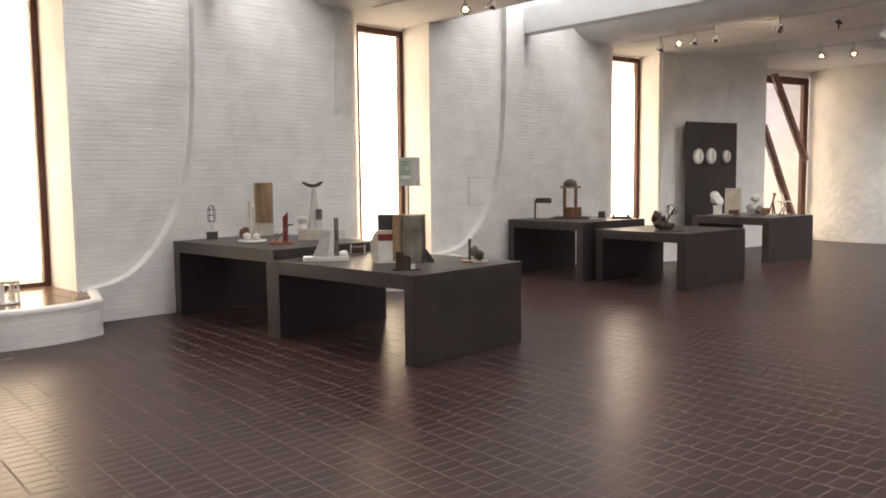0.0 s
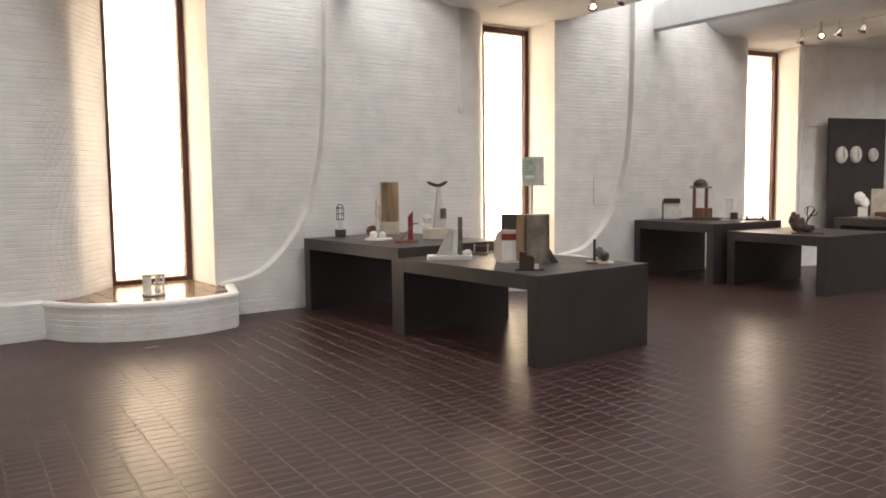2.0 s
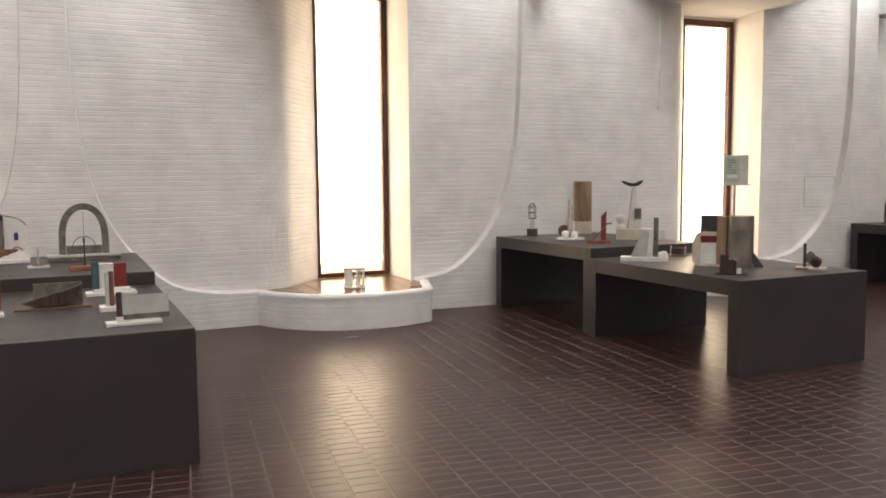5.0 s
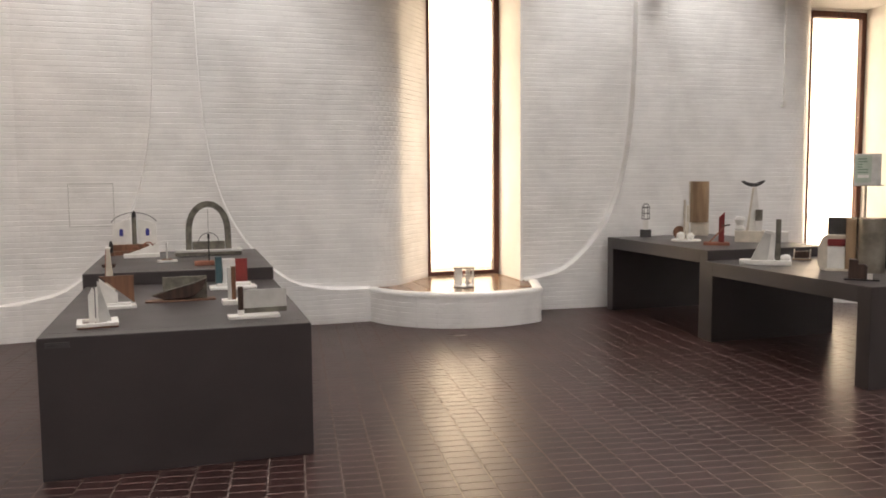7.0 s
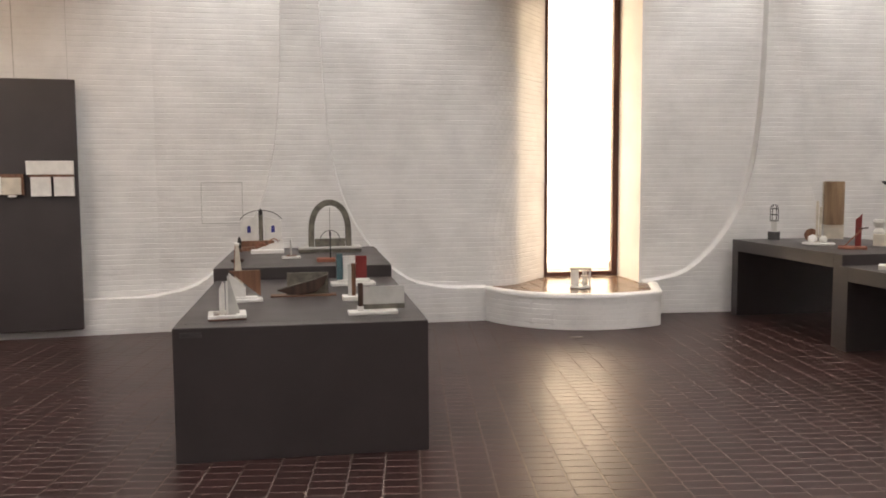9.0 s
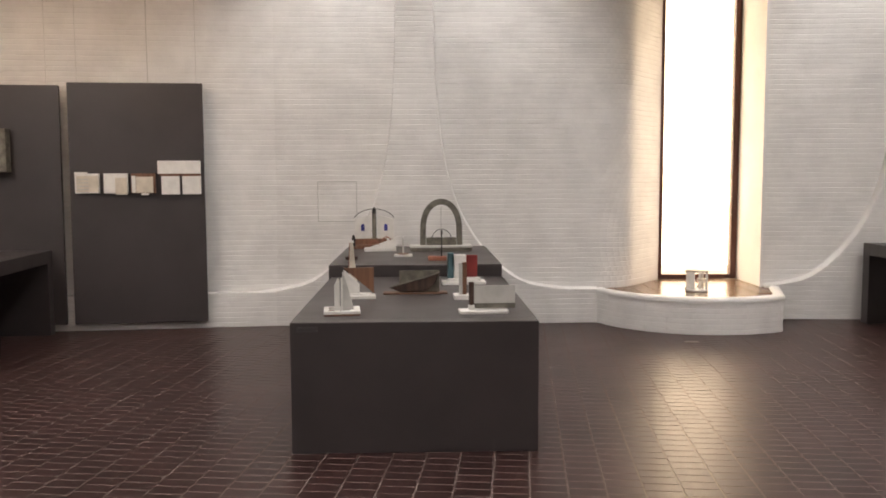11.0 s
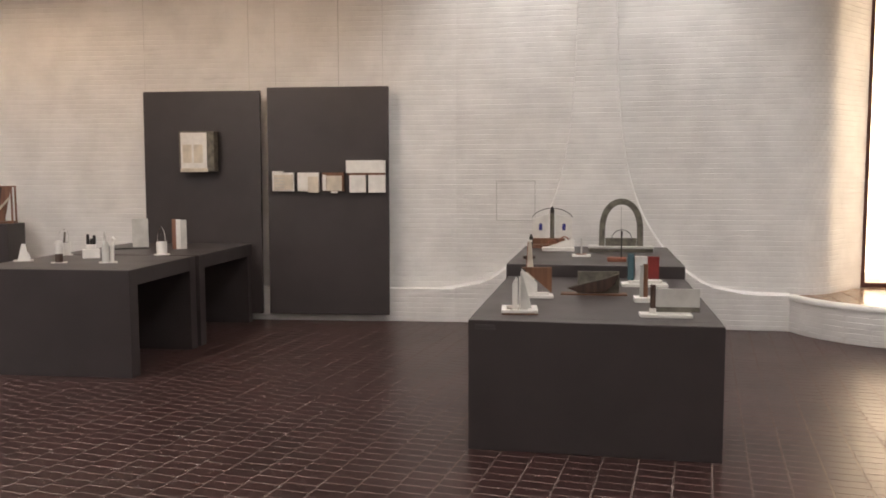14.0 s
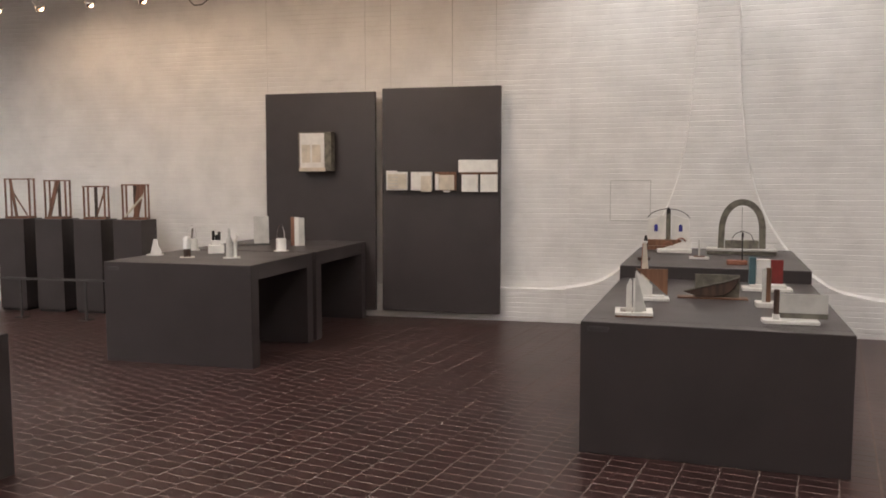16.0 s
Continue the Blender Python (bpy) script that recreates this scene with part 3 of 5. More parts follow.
M_BULB = glow("lit_lamp_glass", (1.0, 0.66, 0.36), 9.0)
M_SIGN = material("pale_green_sign", (0.42, 0.48, 0.40), 0.5, 0, 0.05)
M_INK = material("dark_green_print", (0.16, 0.24, 0.18), 0.6, 0, 0.05)


def thing(name, label, category, x, y, z, turn=None, group=""):
    if turn is None:
        turn = -math.degrees(math.atan2(x, y))
    return empty(name, pose(x, y, z, 0, 0, turn), label, category, group)


def plate(e, w, d, h=0.02, mat=None, x=0.0, y=0.0, z=0.0, name="base"):
    return part(name, box(x - w / 2, y - d / 2, z, x + w / 2, y + d / 2, z + h, 0.002), mat or M_WHITE, e)


def arc(cx, cz, r, a0, a1, n=16, y=0.0, rz=None):
    rz = rz or r
    return [(cx + r * math.cos(radians(a0 + (a1 - a0) * i / n)), y, cz + rz * math.sin(radians(a0 + (a1 - a0) * i / n))) for i in range(n + 1)]


# ---- models on the low table in front of the camera ----
def twin_fins():
    e = thing("model", "small white model with two pointed fins on a square tray", "sculpture", -0.49, 5.08, LOW, 6, "models")
    for a in ((-0.11, -0.105, 0.11, -0.075), (-0.11, 0.075, 0.11, 0.105), (-0.11, -0.075, -0.08, 0.075), (0.05, -0.075, 0.11, 0.075)):
        part("tray_side", box(a[0], a[1], 0.010, a[2], a[3], 0.028, 0.001), M_WHITE, e)
    part("underlay", box(-0.108, -0.103, 0.0, 0.108, 0.103, 0.010, 0.001), M_BROWN, e, "brown wooden underlay")
    part("fin", prism([(-0.045, 0.010), (-0.012, 0.010), (-0.012, 0.20), (-0.022, 0.215), (-0.045, 0.17)], 0.0, 0.05, 0.001), M_WHITE, e)
    part("fin", prism([(0.008, 0.010), (0.075, 0.028), (0.012, 0.255), (0.004, 0.255)], -0.03, -0.014, 0.001), M_GREYW, e)
    part("post", box(-0.006, -0.05, 0.010, 0.006, -0.034, 0.225, 0.001), M_WHITE, e)


def sail():
    e = thing("model", "white model with a brown wooden sail on a white base", "sculpture", -0.43, 5.73, LOW, 6, "models")
    plate(e, 0.22, 0.12, 0.02)
    part("sail", prism([(0.10, 0.03), (0.10, 0.21), (-0.11, 0.21)], 0.0, 0.018, 0.001), M_BROWN, e, "brown wooden triangle")
    part("wedge", prism([(-0.11, 0.02), (0.0, 0.02), (-0.0, 0.10), (-0.11, 0.20)], -0.02, 0.0, 0.001), M_WHITE, e)
    part("sill", box(-0.1, -0.03, 0.02, 0.08, 0.03, 0.034, 0.001), M_WHITE, e)


def spire():
    e = thing("model", "slender tapering white spire with a rust edge", "sculpture", -0.53, 6.32, LOW, 6, "models")
    part("spire", prism([(-0.03, 0.0), (0.04, 0.0), (0.01, 0.34), (-0.014, 0.34)], -0.03, 0.03, 0.002), M_CREAM, e)
    part("edge_strip", prism([(-0.034, 0.0), (-0.03, 0.0), (-0.014, 0.34), (-0.018, 0.34)], -0.03, 0.03), M_TERRA, e)
    part("cap", box(-0.02, -0.03, 0.34, 0.016, 0.03, 0.352, 0.001), M_WHITE, e)


def boat():
    e = thing("model", "dark wooden boat hull model on a thin strip", "sculpture", -0.04, 5.93, LOW, 2, "models")
    part("base", box(-0.235, -0.05, 0.0, 0.225, 0.05, 0.01, 0.002), M_BROWN, e)
    part("board", box(-0.12, 0.0, 0.01, 0.17, 0.016, 0.165, 0.002), M_STONE, e)
    hull = [(-0.19, 0.045), (-0.12, 0.02), (-0.02, 0.012), (0.08, 0.03), (0.14, 0.08), (0.17, 0.155), (0.08, 0.12), (-0.06, 0.085)]
    part("hull", prism(hull, -0.035, 0.0, 0.004), M_DKBROWN, e, "dark brown carved hull")
    part("gunwale", rod([(-0.19, -0.036, 0.047), (-0.06, -0.038, 0.087), (0.08, -0.038, 0.122), (0.17, -0.036, 0.157)], 0.004), M_STONE, e)


def tricolour():
    e = thing("model", "white model with teal, white and red upright slabs", "sculpture", 0.33, 6.46, LOW, 2, "models")
    plate(e, 0.34, 0.16, 0.022)
    part("step", box(-0.12, -0.05, 0.022, 0.13, 0.06, 0.045, 0.001), M_WHITE, e)
    part("teal_slab", box(-0.125, -0.03, 0.045, -0.08, 0.05, 0.245, 0.001), M_TEAL, e, "teal painted slab")
    part("white_slab", box(-0.075, -0.02, 0.045, 0.02, 0.05, 0.225, 0.001), M_WHITE, e)
    part("red_slab", box(0.01, 0.055, 0.045, 0.115, 0.07, 0.22, 0.001), M_RED, e, "deep red painted slab")


def post_on_base():
    e = thing("model", "white and brown post on a small white base", "sculpture", 0.28, 5.66, LOW, 2, "models")
    plate(e, 0.12, 0.13, 0.03)
    part("post", box(-0.022, -0.02, 0.03, 0.0, 0.02, 0.245, 0.001), M_GREYW, e)
    part("post", lathe([(0.017, 0.03), (0.017, 0.25)], 14, Matrix.Translation((0.014, 0.0, 0))), M_BROWN, e, "brown round post")


def screen_board():
    e = thing("model", "pale board with a brown post on a white base", "sculpture", 0.38, 5.06, LOW, 3, "models")
    plate(e, 0.30, 0.11, 0.02)
    part("post", lathe([(0.016, 0.05), (0.016, 0.19)], 16, Matrix.Translation((-0.075, 0, 0))), M_DKBROWN, e, "brown round post")
    part("post_foot", box(-0.093, -0.018, 0.02, -0.057, 0.018, 0.05, 0.001), M_WHITE, e)
    part("board", box(-0.055, 0.02, 0.055, 0.20, 0.03, 0.165, 0.001), M_GREYW, e)
    part("strip", box(-0.055, 0.015, 0.025, 0.20, 0.035, 0.055, 0.001), M_STONE, e, "grey weathered strip")


for make in (twin_fins, sail, spire, boat, tricolour, post_on_base, screen_board):
    make()


# ---- models on the taller table at the wall ----
def chapel():
    e = thing("model", "white chapel model with blue arched windows on brown steps", "sculpture", -0.49, 8.62, TALL, 2, "models")
    part("base", box(-0.22, -0.08, 0.0, 0.20, 0.09, 0.04, 0.002), M_BROWN, e, "brown wooden base")
    part("step", box(-0.20, -0.04, 0.04, 0.13, 0.09, 0.10, 0.002), M_BROWN, e)
    for x in (-0.205, 0.035):
        part("wall_board", prism([(x, 0.10), (x + 0.17, 0.10), (x + 0.17, 0.30 + (0.05 if x < 0 else 0)), (x, 0.30 + (0.0 if x < 0 else 0.05))], 0.02, 0.035, 0.001), M_WHITE, e)
        c = x + 0.085
        part("arched_window", prism([(c - 0.018, 0.18), (c + 0.018, 0.18), (c + 0.018, 0.235)] + [(c + 0.018 * math.cos(radians(a)), 0.235 + 0.018 * math.sin(radians(a))) for a in (30, 60, 90, 120, 150)] + [(c - 0.018, 0.235)], 0.014, 0.02), M_BLUE, e, "blue arched window")
    part("column", lathe([(0.022, 0.10), (0.022, 0.36), (0.017, 0.37), (0.014, 0.40), (0.006, 0.42), (0, 0.425)], 16, Matrix.Translation((0.0, 0.0, 0))), M_STONE, e)
    part("column_cap", lathe([(0.02, 0.352), (0.023, 0.38), (0.018, 0.41), (0, 0.432)], 16, Matrix.Translation((0.0, 0.0, 0))), M_BLACK, e, "black rounded cap")
    part("hoop", rod(arc(0.0, 0.27, 0.22, 160, 20, 16, 0.0, 0.14), 0.004), M_BLACK, e, "thin bent wire hoop")
    part("bracket", box(0.17, -0.02, 0.04, 0.20, 0.05, 0.10, 0.002), M_BROWN, e)


def wedge():
    e = thing("model", "white ramp model with brown arcs on a white base", "sculpture", -0.41, 8.27, TALL, 2, "models")
    plate(e, 0.32, 0.11, 0.035)
    part("ramp", prism([(-0.12, 0.035), (0.155, 0.035), (0.155, 0.135)], -0.01, 0.02, 0.001), M_WHITE, e)
    for x, r in ((-0.06, 0.045), (0.06, 0.04)):
        part("arc", rod(arc(x, 0.06 + (x + 0.06) * 0.35, r, 180, 10, 10, -0.015), 0.006), M_TERRA, e, "brown bent arc")


def mast():
    e = thing("model", "thin white mast on a small white base", "sculpture", -0.17, 7.70, TALL, 2, "models")
    plate(e, 0.17, 0.10, 0.02)
    part("mast", rod([(0, 0, 0.02), (0, 0, 0.17)], 0.008), M_GREYW, e)
    part("ring", lathe([(0.045, 0.02), (0.05, 0.02), (0.05, 0.027), (0.045, 0.027)], 20), M_BROWN, e)


def arch():
    e = thing("model", "tall grey stone arch model on a long low slab", "sculpture", 0.20, 8.31, TALL, 2, "models")
    part("slab", box(-0.31, -0.12, 0.0, 0.30, 0.10, 0.035, 0.003), M_STONE, e, "grey stone slab")
    part("slab_top", box(-0.315, -0.125, 0.035, 0.305, 0.105, 0.055, 0.003), M_GREYW, e, "pale slab top")
    bm = bmesh.new()
    outer, inner, n = [], [], 28
    for i in range(n + 1):
        a = math.pi * i / n
        w = 1.0
        zo, zi = 0.20 + 0.32 * math.sin(a) ** 0.85, 0.20 + 0.262 * math.sin(a) ** 0.85
        outer.append((0.21 * math.cos(a), zo))
        inner.append((0.155 * math.cos(a), zi))
    outer = [(0.212, 0.055)] + outer + [(-0.212, 0.055)]
    inner = [(0.158, 0.055)] + inner + [(-0.158, 0.055)]
    for y in (-0.035, 0.035):
        for a, b in zip(outer, inner):
            bm.verts.new((a[0], y, a[1]))
            bm.verts.new((b[0], y, b[1]))
    bm.verts.ensure_lookup_table()
    k = len(outer) * 2
    v = bm.verts
    for i in range(0, k - 2, 2):
        bm.faces.new((v[i], v[i + 1], v[i + 3], v[i + 2]))
        bm.faces.new((v[k + i], v[k + i + 2], v[k + i + 3], v[k + i + 1]))
        bm.faces.new((v[i], v[i + 2], v[k + i + 2], v[k + i]))
        bm.faces.new((v[i + 1], v[k + i + 1], v[k + i + 3], v[i + 3]))
    bmesh.ops.recalc_face_normals(bm, faces=bm.faces[:])
    part("arch", bm, M_STONE, e, "grey-green stone arch", smooth=False)
    part("threshold", box(-0.15, -0.04, 0.055, 0.15, 0.04, 0.13, 0.003), M_STONE, e)
    part("wire", rod([(0, 0, 0.13), (0, 0, 0.44)], 0.002, 6), M_STONE, e)


def pin_and_hoop():
    e = thing("model", "terracotta block with an iron pin and hoop", "sculpture", 0.15, 7.31, TALL, 2, "models")
    part("block", box(-0.09, -0.05, 0, 0.07, 0.05, 0.035, 0.003), M_TERRA, e)
    part("pin", rod([(0.03, 0, 0.035), (0.03, 0, 0.23)], 0.0055), M_BLACK, e, "black iron pin")
    part("pin_head", rod([(0.03, 0, 0.225), (0.03, 0, 0.265)], 0.009), M_BLACK, e)
    part("hoop", rod(arc(0.03, 0.19, 0.085, 190, -10, 18), 0.003), M_BLACK, e, "thin wire hoop")


def disc():
    e = thing("model", "small dark bowl on the charcoal table", "sculpture", -0.62, 7.32, TALL, 2, "models")
    part("bowl", lathe([(0.02, 0), (0.05, 0.012), (0.058, 0.035), (0.05, 0.034), (0.0, 0.015)], 20), M_DKBROWN, e)
    part("knob", lathe([(0.012, 0.015), (0.012, 0.04), (0, 0.045)], 12), M_BLACK, e)


def peg():
    e = thing("model", "small dark wooden peg on a brown foot", "sculpture", -0.70, 8.52, TALL, 2, "models")
    part("peg", lathe([(0.017, 0.03), (0.02, 0.1), (0.012, 0.14), (0, 0.15)], 12), M_BLACK, e)
    part("foot", box(-0.03, -0.03, 0, 0.03, 0.03, 0.03, 0.002), M_BROWN, e)


for make in (chapel, wedge, mast, arch, pin_and_hoop, disc, peg):
    make()


# ---- models on the tables near the second window ----
def cage():
    e = thing("model", "wire cage on a white stem and dark block", "sculpture", 5.26, 8.72, TALL, None, "models")
    part("block", box(-0.065, -0.06, 0, 0.065, 0.06, 0.09, 0.003), M_DKGREY, e, "dark grey block")
    part("stem", box(-0.032, -0.03, 0.09, 0.032, 0.03, 0.21, 0.002), M_WHITE, e, "white stem")
    for k in range(6):
        a = math.pi * 2 * k / 6
        part("wire", rod([(0.043 * math.cos(a), 0.043 * math.sin(a), 0.21), (0.043 * math.cos(a), 0.043 * math.sin(a), 0.36), (0.025 * math.cos(a), 0.025 * math.sin(a), 0.395), (0, 0, 0.40)], 0.0042, 6), M_BLACK, e)
    for z in (0.215, 0.285, 0.355):
        part("ring", rod([(0.043 * math.cos(math.pi * k / 8), 0.043 * math.sin(math.pi * k / 8), z) for k in range(17)], 0.004, 6), M_BLACK, e)


def half_pipe():
    e = thing("model", "tall curved brown wooden shell on a white block", "sculpture", 6.02, 8.74, TALL, None, "models")
    part("block", box(-0.10, -0.08, 0, 0.11, 0.10, 0.16, 0.002), M_CREAM, e, "cream block")
    prof = [(0.11 * math.cos(radians(a)), 0.11 * math.sin(radians(a))) for a in range(180, 361, 12)]
    inn = [(0.1 * math.cos(radians(a)), 0.1 * math.sin(radians(a))) for a in range(360, 179, -12)]
    part("shell", prism([(x, y) for x, y in prof + inn], 0.16, 0.66, 0.0, Matrix(((1, 0, 0, 0), (0, 0, 1, 0), (0, 1, 0, 0), (0, 0, 0, 1)))), M_OAK, e, "brown veneered shell")
    part("rim", box(-0.125, -0.01, 0.16, -0.105, 0.02, 0.66, 0.001), M_CREAM, e)


def white_figure():
    e = thing("model", "white plate with thin posts, lumps and a brown disc", "sculpture", 5.30, 7.94, TALL, None, "models")
    part("base", lathe([(0.10, 0), (0.16, 0.006), (0.16, 0.022), (0.15, 0.026), (0, 0.026)], 28), M_WHITE, e)
    for x, h in ((-0.02, 0.46), (0.012, 0.40)):
        part("post", box(x - 0.012, -0.012, 0.026, x + 0.012, 0.012, h, 0.001), M_CREAM, e)
    part("crossbar", box(-0.045, -0.01, 0.31, 0.03, 0.01, 0.32, 0.001), M_WHITE, e)
    for x, r in ((-0.06, 0.045), (0.045, 0.04)):
        part("lump", blob(r, r, r, (x, -0.05, 0.026 + r * 0.9), 0.2, 2, 3 + x), M_WHITE, e)
    part("disc", lathe([(0.07, 0), (0.07, 0.015)], 24, pose(-0.075, 0.04, 0.1, 90, 0, 15)), M_BROWN, e, "brown wooden disc")


def red_post():
    e = thing("model", "dark red slanted post on a terracotta base", "sculpture", 5.32, 7.42, TALL, None, "models")
    part("base", box(-0.13, -0.07, 0, 0.13, 0.07, 0.03, 0.002), M_TERRA, e)
    part("post", prism([(0.02, 0.03), (0.075, 0.03), (0.078, 0.35), (0.02, 0.29)], -0.02, 0.03, 0.002), M_RED, e, "dark red post")
    part("facet", prism([(0.024, 0.292), (0.078, 0.352), (0.078, 0.356), (0.022, 0.296)], -0.018, 0.028), M_CHROME, e, "bright cut end")
    part("stay", rod([(-0.07, -0.03, 0.03), (0.08, -0.03, 0.20)], 0.007), M_TERRA, e)
    part("arm", rod([(0.05, -0.025, 0.205), (0.135, -0.025, 0.215)], 0.007), M_DKBROWN, e)


def bird_tower():
    e = thing("model", "white tapered tower with a dark winged dish on top", "sculpture", 5.94, 7.66, TALL, None, "models")
    part("plinth", box(-0.17, -0.10, 0, 0.17, 0.10, 0.12, 0.002), M_CREAM, e, "cream plinth")
    part("side_plinth", box(0.175, 0.0, 0, 0.38, 0.10, 0.11, 0.002), M_WHITE, e)
    part("tower", prism([(-0.05, 0.12), (0.10, 0.12), (0.045, 0.60), (0.0, 0.60)], -0.03, 0.03, 0.002), M_WHITE, e)
    part("tower_face", prism([(-0.055, 0.12), (-0.03, 0.12), (0.02, 0.60), (0.004, 0.60)], -0.045, -0.03, 0.001), M_CREAM, e)
    wing = [(-0.12, 0.665), (-0.08, 0.63), (-0.02, 0.605), (0.05, 0.605), (0.10, 0.63), (0.135, 0.67), (0.10, 0.672), (0.04, 0.645), (0.01, 0.64), (-0.05, 0.655), (-0.09, 0.672)]
    part("dish", prism(wing, -0.05, 0.05, 0.006), M_DKGREY, e, "dark grey winged dish")
    part("scroll", lathe([(0.05, 0), (0.055, 0.02), (0.035, 0.06), (0.06, 0.12), (0.05, 0.15)], 18, Matrix.Translation((-0.12, 0.0, 0.12))), M_WHITE, e)
    part("drum", lathe([(0.036, 0), (0.036, 0.12)], 18, Matrix.Translation((0.075, -0.06, 0.235))), M_STONE, e, "grey drum")
    part("drum_foot", box(0.045, -0.085, 0.12, 0.11, -0.035, 0.235, 0.002), M_WHITE, e)


def buttress_model():
    e = thing("model", "white wedge model with a grey post on a white base", "sculpture", 5.15, 6.44, LOW, None, "models")
    plate(e, 0.45, 0.17, 0.04)
    part("wedge", prism([(-0.13, 0.04), (0.02, 0.04), (0.06, 0.30), (-0.01, 0.30)], -0.05, 0.04, 0.003), M_GREYW, e, "pale grey wedge")
    part("frame", prism([(0.02, 0.04), (0.075, 0.04), (0.085, 0.27), (0.06, 0.31), (0.0, 0.32), (-0.02, 0.30), (0.045, 0.28)], -0.055, 0.05, 0.003), M_WHITE, e)
    part("post", box(0.085, -0.02, 0.04, 0.13, 0.03, 0.42, 0.002), M_STONE, e, "grey post")
    part("lump", blob(0.05, 0.035, 0.035, (0.175, 0.0, 0.062), 0.15), M_WHITE, e)


def cradle():
    e = thing("model", "small brown wooden cradle with pale ends", "sculpture", 5.74, 6.64, LOW, None, "models")
    part("body", box(-0.07, -0.03, 0.02, 0.06, 0.03, 0.085, 0.003), M_DKBROWN, e)
    for x in (-0.082, 0.062):
        part("end_board", prism([(x, 0), (x + 0.012, 0), (x + 0.02, 0.10), (x + 0.006, 0.105)], -0.035, 0.035, 0.001), M_CREAM, e)
    part("runner", box(-0.09, -0.04, 0.0, 0.085, -0.03, 0.012, 0.001), M_OAK, e)


def big_cylinder():
    e = thing("model", "tall zinc half-cylinder joined to a cream and red boxed frame", "sculpture", 5.51, 5.64, LOW, None, "models")
    prof = [(0.11 * math.cos(radians(a)), 0.115 * math.sin(radians(a))) for a in range(180, 361, 9)]
    back = [(0.11, 0.06), (-0.11, 0.06)]
    part("shell", prism(prof + back, 0.0, 0.455, 0.0, Matrix(((1, 0, 0, 0.05), (0, 0, 1, 0), (0, 1, 0, 0), (0, 0, 0, 1)))), M_ZINC, e, "dull zinc half-cylinder", smooth=False)
    part("wood_edge", box(-0.145, -0.03, 0.0, -0.062, 0.05, 0.455, 0.002), M_OAK, e, "brown wooden edge")
    part("shell_top", box(-0.06, -0.02, 0.455, 0.165, 0.06, 0.459, 0.001), M_OAK, e)
    part("dark_panel", box(-0.29, 0.065, 0.02, -0.06, 0.08, 0.46, 0.002), M_DKGREY, e, "dark grey panel")
    part("dark_panel", box(0.115, 0.06, 0.02, 0.17, 0.075, 0.455, 0.002), M_BLACK, e)
    part("frame", prism([(-0.36, 0.05), (-0.33, 0.0), (-0.145, 0.0), (-0.145, 0.31), (-0.29, 0.31), (-0.33, 0.28), (-0.36, 0.20)], 0.0, 0.06, 0.004), M_CREAM, e, "cream rounded frame")
    part("inset", box(-0.285, -0.008, 0.02, -0.147, 0.0, 0.21, 0.001), M_WHITE, e)
    part("red_band", box(-0.285, -0.014, 0.215, -0.147, 0.0, 0.275, 0.002), M_RED, e, "dark red band")
    part("plinth_strip", box(-0.30, -0.05, 0.0, -0.12, 0.0, 0.018, 0.002), M_CREAM, e)
    part("foot", prism([(0.17, 0), (0.25, 0), (0.25, 0.015), (0.17, 0.13)], -0.03, 0.04, 0.002), M_DKGREY, e, "dark raking foot")


def dark_blocks():
    e = thing("model", "dark stained block with a white cube on a black plate", "sculpture", 5.06, 5.21, LOW, None, "models")
    part("base", box(-0.12, -0.06, 0, 0.13, 0.06, 0.012, 0.001), M_BLACK, e)
    part("block", prism([(-0.09, 0.012), (0.04, 0.012), (0.045, 0.11), (0.02, 0.13), (-0.02, 0.125), (-0.02, 0.16), (-0.085, 0.165)], -0.04, 0.04, 0.004), M_DKBROWN, e)
    part("cube", box(0.045, -0.05, 0.012, 0.082, -0.015, 0.055, 0.002), M_WHITE, e, "small white cube")


def small_lumps():
    e = thing("model", "brown lumps and a grey post on a pale base", "sculpture", 5.92, 5.14, LOW, None, "models")
    part("base", box(-0.13, -0.06, 0, 0.12, 0.06, 0.02, 0.002), M_CREAM, e)
    part("base_edge", box(-0.132, -0.065, 0.0, -0.03, -0.06, 0.018, 0.001), M_TERRA, e)
    part("post", box(-0.07, -0.012, 0.02, -0.045, 0.012, 0.225, 0.001), M_DKGREY, e, "dark grey post")
    part("lump", blob(0.045, 0.04, 0.062, (-0.01, 0.0, 0.10), 0.3, 2, 1), M_STONE, e, "grey lump")
    part("lump", blob(0.045, 0.04, 0.05, (0.035, -0.015, 0.065), 0.2, 2, 5), M_DKBROWN, e, "brown lump")


for make in (cage, half_pipe, white_figure, red_post, bird_tower, buttress_model, cradle, big_cylinder, dark_blocks, small_lumps):
    make()


# ---- models on the far tables ----
def easel_box():
    e = thing("model", "white leaning board under a dark lintel", "sculpture", 11.0, 8.05, TALL, None, "models")
    part("board", prism([(-0.13, 0.01), (0.17, 0.01), (0.12, 0.26), (-0.11, 0.26)], -0.03, 0.0, 0.002), M_WHITE, e)
    part("lintel", box(-0.14, -0.05, 0.26, 0.12, 0.05, 0.34, 0.003), M_DKBROWN, e, "dark brown lintel")
    part("leg", box(-0.16, -0.03, 0.0, -0.135, 0.03, 0.30, 0.002), M_DKBROWN, e)
    part("base", box(-0.19, -0.08, 0.0, 0.18, 0.08, 0.012, 0.001), M_DKBROWN, e)


